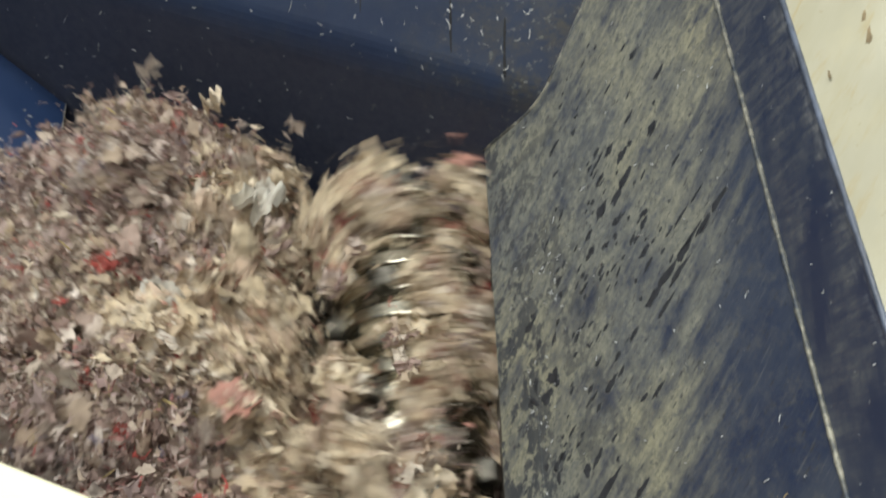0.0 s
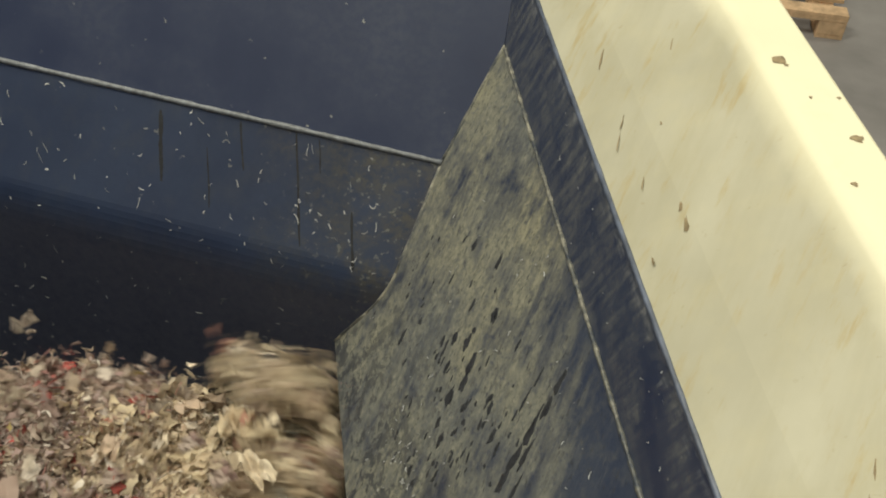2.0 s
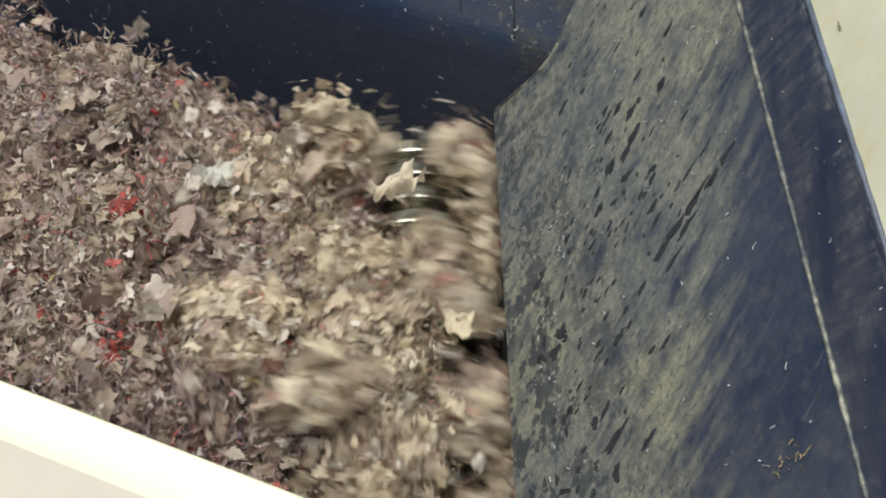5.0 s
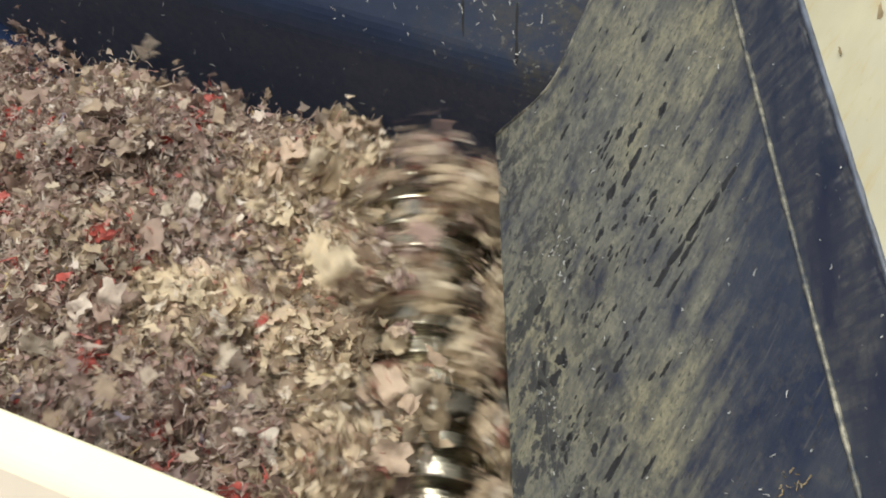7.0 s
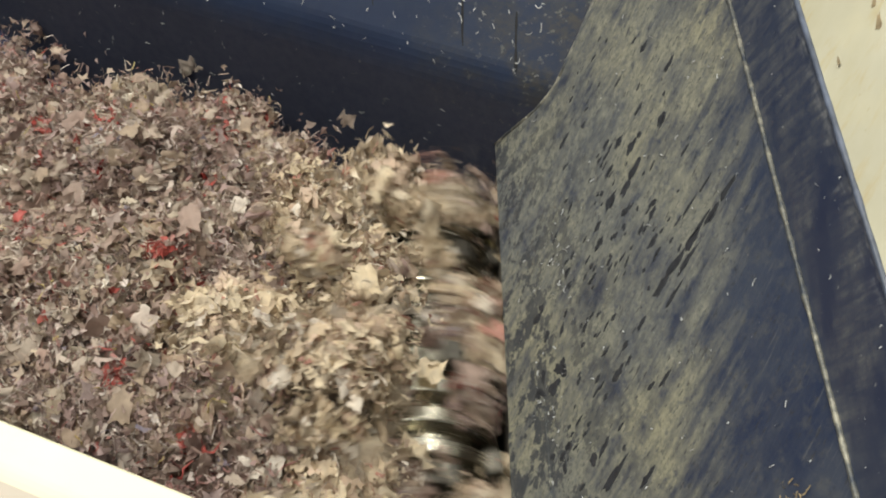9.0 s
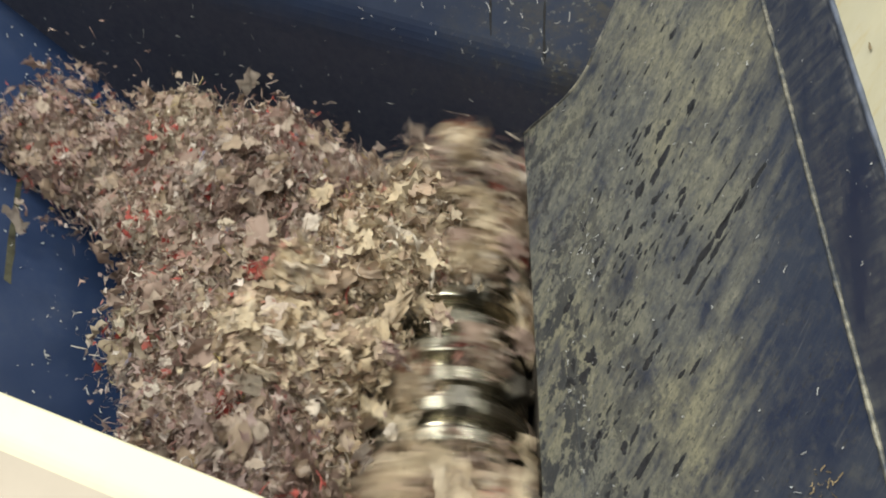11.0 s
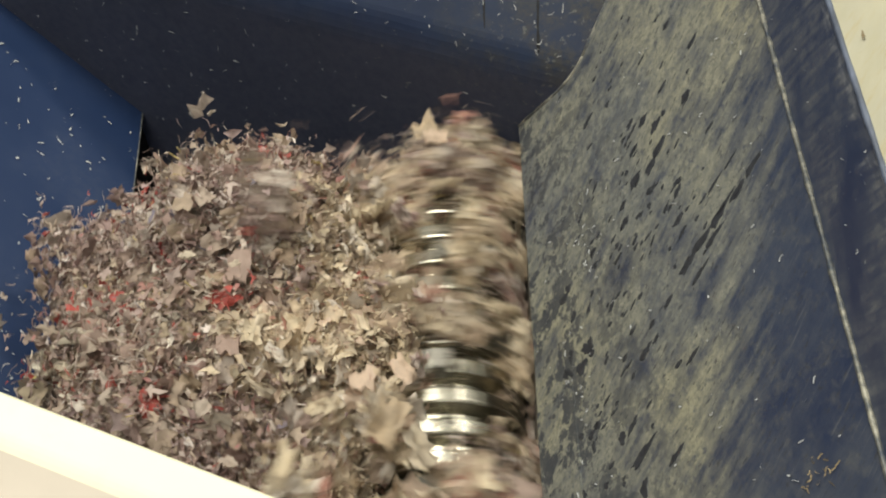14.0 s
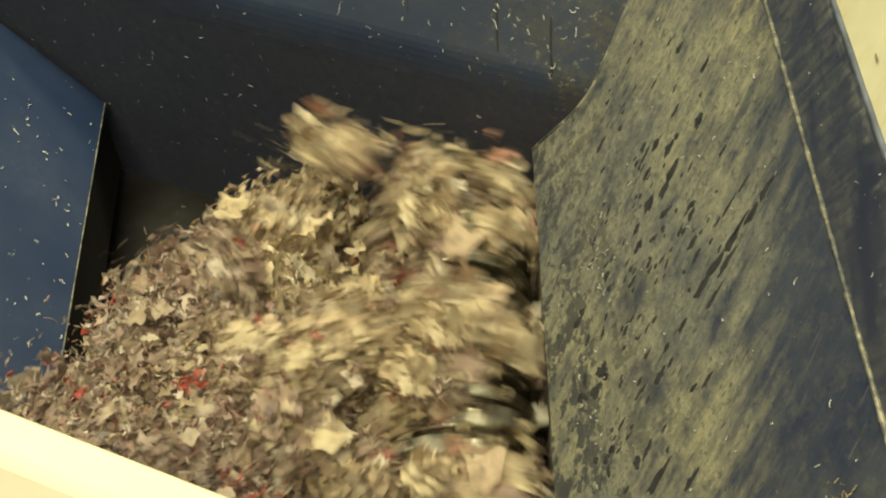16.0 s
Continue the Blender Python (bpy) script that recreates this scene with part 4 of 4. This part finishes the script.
def build_heap():
    nu, nv = 7, 11
    for i in range(nu):
        for j in range(nv):
            u = (i + rng.uniform(0.1, 0.9)) / nu
            v = (j + rng.uniform(0.1, 0.9)) / nv
            if i == nu - 1:
                u = rng.uniform(0.92, 1.04)
            if j == nv - 1:
                v = rng.uniform(0.96, 1.0)
            creamy = rng.random() < 1.1 - 2.9 * u
            ob = new("shredded_heap_clump", rng.choice(KRAFT_MESHES if creamy else HEAP_MESHES))
            tagged(ob, "clump of shredded pale beige scrap beside the rotor" if creamy else "clump of shredded beige and white paper scrap in the heap", "shredded scrap", "heap of shredded scrap", "stuff")
            CLUMPS.append((ob, u, v, rng.uniform(0, 360), rng.uniform(0, 100), rng.gauss(0, 0.05)))


build_heap()

CARRIED, TOSSED = [], []


def build_loose():
    for i in range(66):
        ob = new("shredded_tuft", rng.choice(SMALL_MESHES if i % 3 else MIXED_MESHES))
        tagged(ob, "tuft of shredded scrap swept round on the rotor", "shredded scrap", "scrap on the rotor", "stuff")
        CARRIED.append((ob, 0.42 + 1.07 * (i + rng.random()) / 50 if i < 50 else rng.uniform(1.39, 1.51), rng.uniform(0, 360), rng.uniform(-0.02, 0.022) + (0.028 if i > 49 else 0.0), rng.uniform(0.7, 1.05)))
    for i in range(16):
        ob = new("thrown_tuft", rng.choice(SMALL_MESHES))
        tagged(ob, "tuft of shredded scrap thrown up by the rotor", "shredded scrap", "thrown scrap", "stuff")
        TOSSED.append((ob, rng.uniform(0.6, 1.45), rng.uniform(0, 1.6), rng.uniform(1.2, 1.9), rng.uniform(0.08, 0.19), rng.uniform(0.2, 0.5)))


def build_scraps():
    pieces = []
    for i in range(5):
        verts, faces = [], []
        for _ in range(3):
            rag(verts, faces, Vector((rng.gauss(0, 0.006), rng.gauss(0, 0.006), rng.gauss(0, 0.006))), Vector((rng.gauss(0, 1), rng.gauss(0, 1), 1)), rng.uniform(0.018, 0.04))
        me = bpy.data.meshes.new("paper_scrap")
        me.from_pydata(verts, [], faces)
        me.materials.append(M_SCRAP)
        pieces.append(me)
    for i in range(16):
        ob = new("flying_scrap", rng.choice(pieces))
        tagged(ob, "pale torn scrap of paper flying over the rotor", "paper scrap", "thrown scrap")
        TOSSED.append((ob, rng.uniform(0.9, 1.44), rng.uniform(0, 2.4), rng.uniform(1.4, 2.6), rng.uniform(0.10, 0.34), rng.uniform(0.05, 0.6)))


SHEETS = []
# large torn sheets that come up in the heap and sink again: place, and the seconds between which they lie on top
SHEET_PLACES = [(-0.41, 1.61, -1.0, 0.5), (-0.28, 1.36, -1.0, 0.4), (-0.45, 1.13, -1.0, 0.6), (-0.65, 1.17, -1.0, 0.6), (-0.63, 1.50, -1.0, 0.4), (-0.31, 1.53, 0.1, 0.9), (-0.61, 1.11, 0.1, 0.8), (-0.47, 1.38, 0.1, 0.8), (-0.17, 1.12, 0.5, 1.4),
                (-0.44, 1.24, 0.4, 1.5), (-0.29, 1.14, 0.6, 1.3), (-0.54, 1.39, 0.5, 1.4), (-0.27, 1.20, 1.1, 2.0), (-0.03, 1.22, 1.2, 1.9), (-0.03, 1.19, 1.7, 2.4), (-0.43, 1.32, 2.7, 3.3), (-0.49, 1.08, 2.8, 4.2), (-0.07, 1.29, 4.6, 5.6),
                (-0.37, 1.32, 4.2, 7.0), (-0.19, 1.15, 7.6, 9.0), (-0.65, 1.01, 11.2, 11.9), (-0.37, 1.19, 11.9, 13.3), (-0.63, 1.12, 11.6, 13.2), (-0.36, 1.19, 13.1, 14.2), (-0.32, 1.23, 14.4, 15.6)]


def build_sheets():
    shapes = []
    for i in range(7):
        verts, faces = [], []
        rag(verts, faces, Vector((0, 0, 0)), Vector((rng.gauss(0, 0.3), rng.gauss(0, 0.3), 1)), rng.uniform(0.08, 0.135))
        me = bpy.data.meshes.new("torn_sheet")
        me.from_pydata(verts, [], faces)
        me.materials.append(M_FILM if i % 3 else M_KRAFT)
        me.polygons.foreach_set("use_smooth", [True] * len(faces))
        shapes.append(me)
    for i, (x, y, a, b) in enumerate(SHEET_PLACES):
        ob = new("torn_sheet", shapes[i % 7])
        tagged(ob, "crumpled pale sheet of film torn ragged, lying on the shredded heap" if (i % 7) % 3 else "crumpled cream sheet of paper torn ragged, lying on the shredded heap", "torn sheet", "torn sheets in the heap")
        SHEETS.append((ob, x, y, a, b, rng.uniform(0, 360), rng.uniform(0, 90)))


FLUNG = []
# masses that the rotor flings over the heap: the second of mid flight, and the place then
THROWS = [(0.5, -0.09, 1.20), (1.0, -0.09, 1.26), (1.5, -0.12, 1.18), (3.0, -0.17, 0.95), (3.0, -0.28, 1.18), (3.5, -0.52, 1.17), (3.5, -0.46, 1.04), (3.5, -0.31, 0.91), (4.0, -0.08, 1.03),
          (4.5, -0.27, 1.07), (5.0, -0.18, 0.86), (7.5, -0.24, 1.34), (8.0, -0.14, 1.02), (8.0, -0.37, 0.94), (8.0, -0.17, 0.90), (10.5, -0.09, 1.22), (11.5, -0.60, 0.99), (11.5, -0.19, 1.17),
          (12.0, -0.11, 0.86), (12.5, -0.11, 1.36), (13.0, -0.48, 0.99), (13.0, -0.09, 0.98), (13.5, -0.35, 1.14), (13.5, -0.04, 1.03), (14.0, -0.35, 1.26), (16.0, -0.24, 1.45)]


def build_flung():
    near = [clump_mesh("scrap_mass", rng.uniform(0.05, 0.075), rng.uniform(0.45, 0.6), 520, 0.16, 1.5, M_KRAFT, 0.35) for _ in range(3)]
    far = [clump_mesh("scrap_mass", rng.uniform(0.05, 0.075), rng.uniform(0.4, 0.55), 520, 0.10, 1.5, None, 0.35) for _ in range(3)]
    for i, (t, x, y) in enumerate(THROWS):
        ob = new("flung_scrap_mass", (near if x > -0.35 else far)[i % 3])
        tagged(ob, "loose mass of shredded scrap flung over by the rotor", "shredded scrap", "thrown scrap", "stuff")
        FLUNG.append((ob, t, x, y, rng.uniform(0, 360)))


build_loose()
build_scraps()
build_flung()
build_sheets()


def motions():
    walk(cam, PATH, EXPOSURES)
    turn = 500.0
    steps = [i / 10 for i in range(161)]
    walk(ROTOR_OB, [(t, pose(*ROTOR, 0, -turn * t, 0)) for t in steps])
    ram_rows = [(0.0, -0.82), (1.0, -0.81), (8.6, -0.56), (9.6, -0.535), (10.5, -0.556), (12.0, -0.637), (14.0, -0.745), (15.0, -0.799), (16.0, -0.853)]
    walk(RAM, [(t, pose(x, -0.19 * (x + 0.853), 1.193 - (x + 0.853) * 0.839)) for t, x in ram_rows])
    for ob, u, v, rz, seed, dz in CLUMPS:
        rows = []
        step = 0.15 if u < 0.55 else 0.5
        t = 0.0
        while t <= 16.001:
            p = heap_point(u, v, t)
            amp = 0.034 * max(0.0, 1 - u * 1.5) + 0.006
            j = Vector([noise.noise(Vector((seed + k * 9.1, t * (3.6 if u < 0.55 else 1.5), 0))) for k in range(3)])
            p += j * amp * 2
            p.z += dz
            rows.append((t, pose(p.x, p.y, p.z, j.y * 25, j.x * 25, rz + j.z * 30)))
            t += step
        walk(ob, rows)
    for ob, x, y, a, b, rz, seed in SHEETS:
        rows = []
        for k in range(81):
            t = k / 5
            up = max(0.0, min(1.0, (t - a) / 0.4 + 0.5, (b - t) / 0.4 + 0.5))
            j = Vector([noise.noise(Vector((seed + i * 7.3, t * 1.6, 0))) for i in range(3)])
            edge = along(at_time(OUTER_EDGE, t), (0.36, 0.78, 1.0), (y - 0.75) / 0.75) + 0.2
            rows.append((t, pose(max(x, edge) + j.x * 0.03, y + j.y * 0.03 - 0.12 * (1 - up), 1.16 + 0.315 * up * up * (3 - 2 * up), 25 * math.sin(seed) + j.x * 30, 25 * math.cos(seed) + j.y * 30, rz + j.z * 40)))
        walk(ob, rows)
    for ob, mid, x, y, rz in FLUNG:
        rows = []
        reach = max(0.10, 2 * (-0.04 - x))
        span = max(0.3, reach / 1.5)
        for t in steps:
            s = max(0.0, min(1.0, (t - mid) / span + 0.5))
            edge = along(at_time(OUTER_EDGE, t), (0.36, 0.78, 1.0), (y - 0.75) / 0.75) + 0.24
            px = max(-0.04 - reach * s, edge if s == 1.0 else -2.0)
            rows.append((t, pose(px, y, 1.22 + 0.05 * s + 1.05 * s * (1 - s), 20 * s, -60 * s, rz)))
        walk(ob, rows)
    for ob, y, a0, lift, speed in CARRIED:
        rows = []
        for t in steps:
            a = radians(a0 + turn * speed * t)
            r = ROTOR_R + lift
            rows.append((t, pose(ROTOR[0] - r * math.sin(a), y, ROTOR[2] + r * math.cos(a), 0, -math.degrees(a), 0)))
        walk(ob, rows)
    for ob, y, start, period, rise, reach in TOSSED:
        rows = []
        for t in steps:
            ph = ((t + start) % period) / period
            if ph < 0.45:
                s = ph / 0.45
                x, z = -0.02 - reach * s, 1.36 + 4 * rise * s * (1 - s) - 0.04 * s
            else:
                s = (ph - 0.45) / 0.55
                x, z = -0.02 - reach * (1 - s), 1.32 - 0.22 * math.sin(math.pi * s) + 0.04 * s
            rows.append((t, pose(x, y + 0.03 * math.sin(5 * t + start), z, 140 * math.sin(2 * t + start), 90 * math.sin(1.7 * t), 0)))
        walk(ob, rows)


motions()
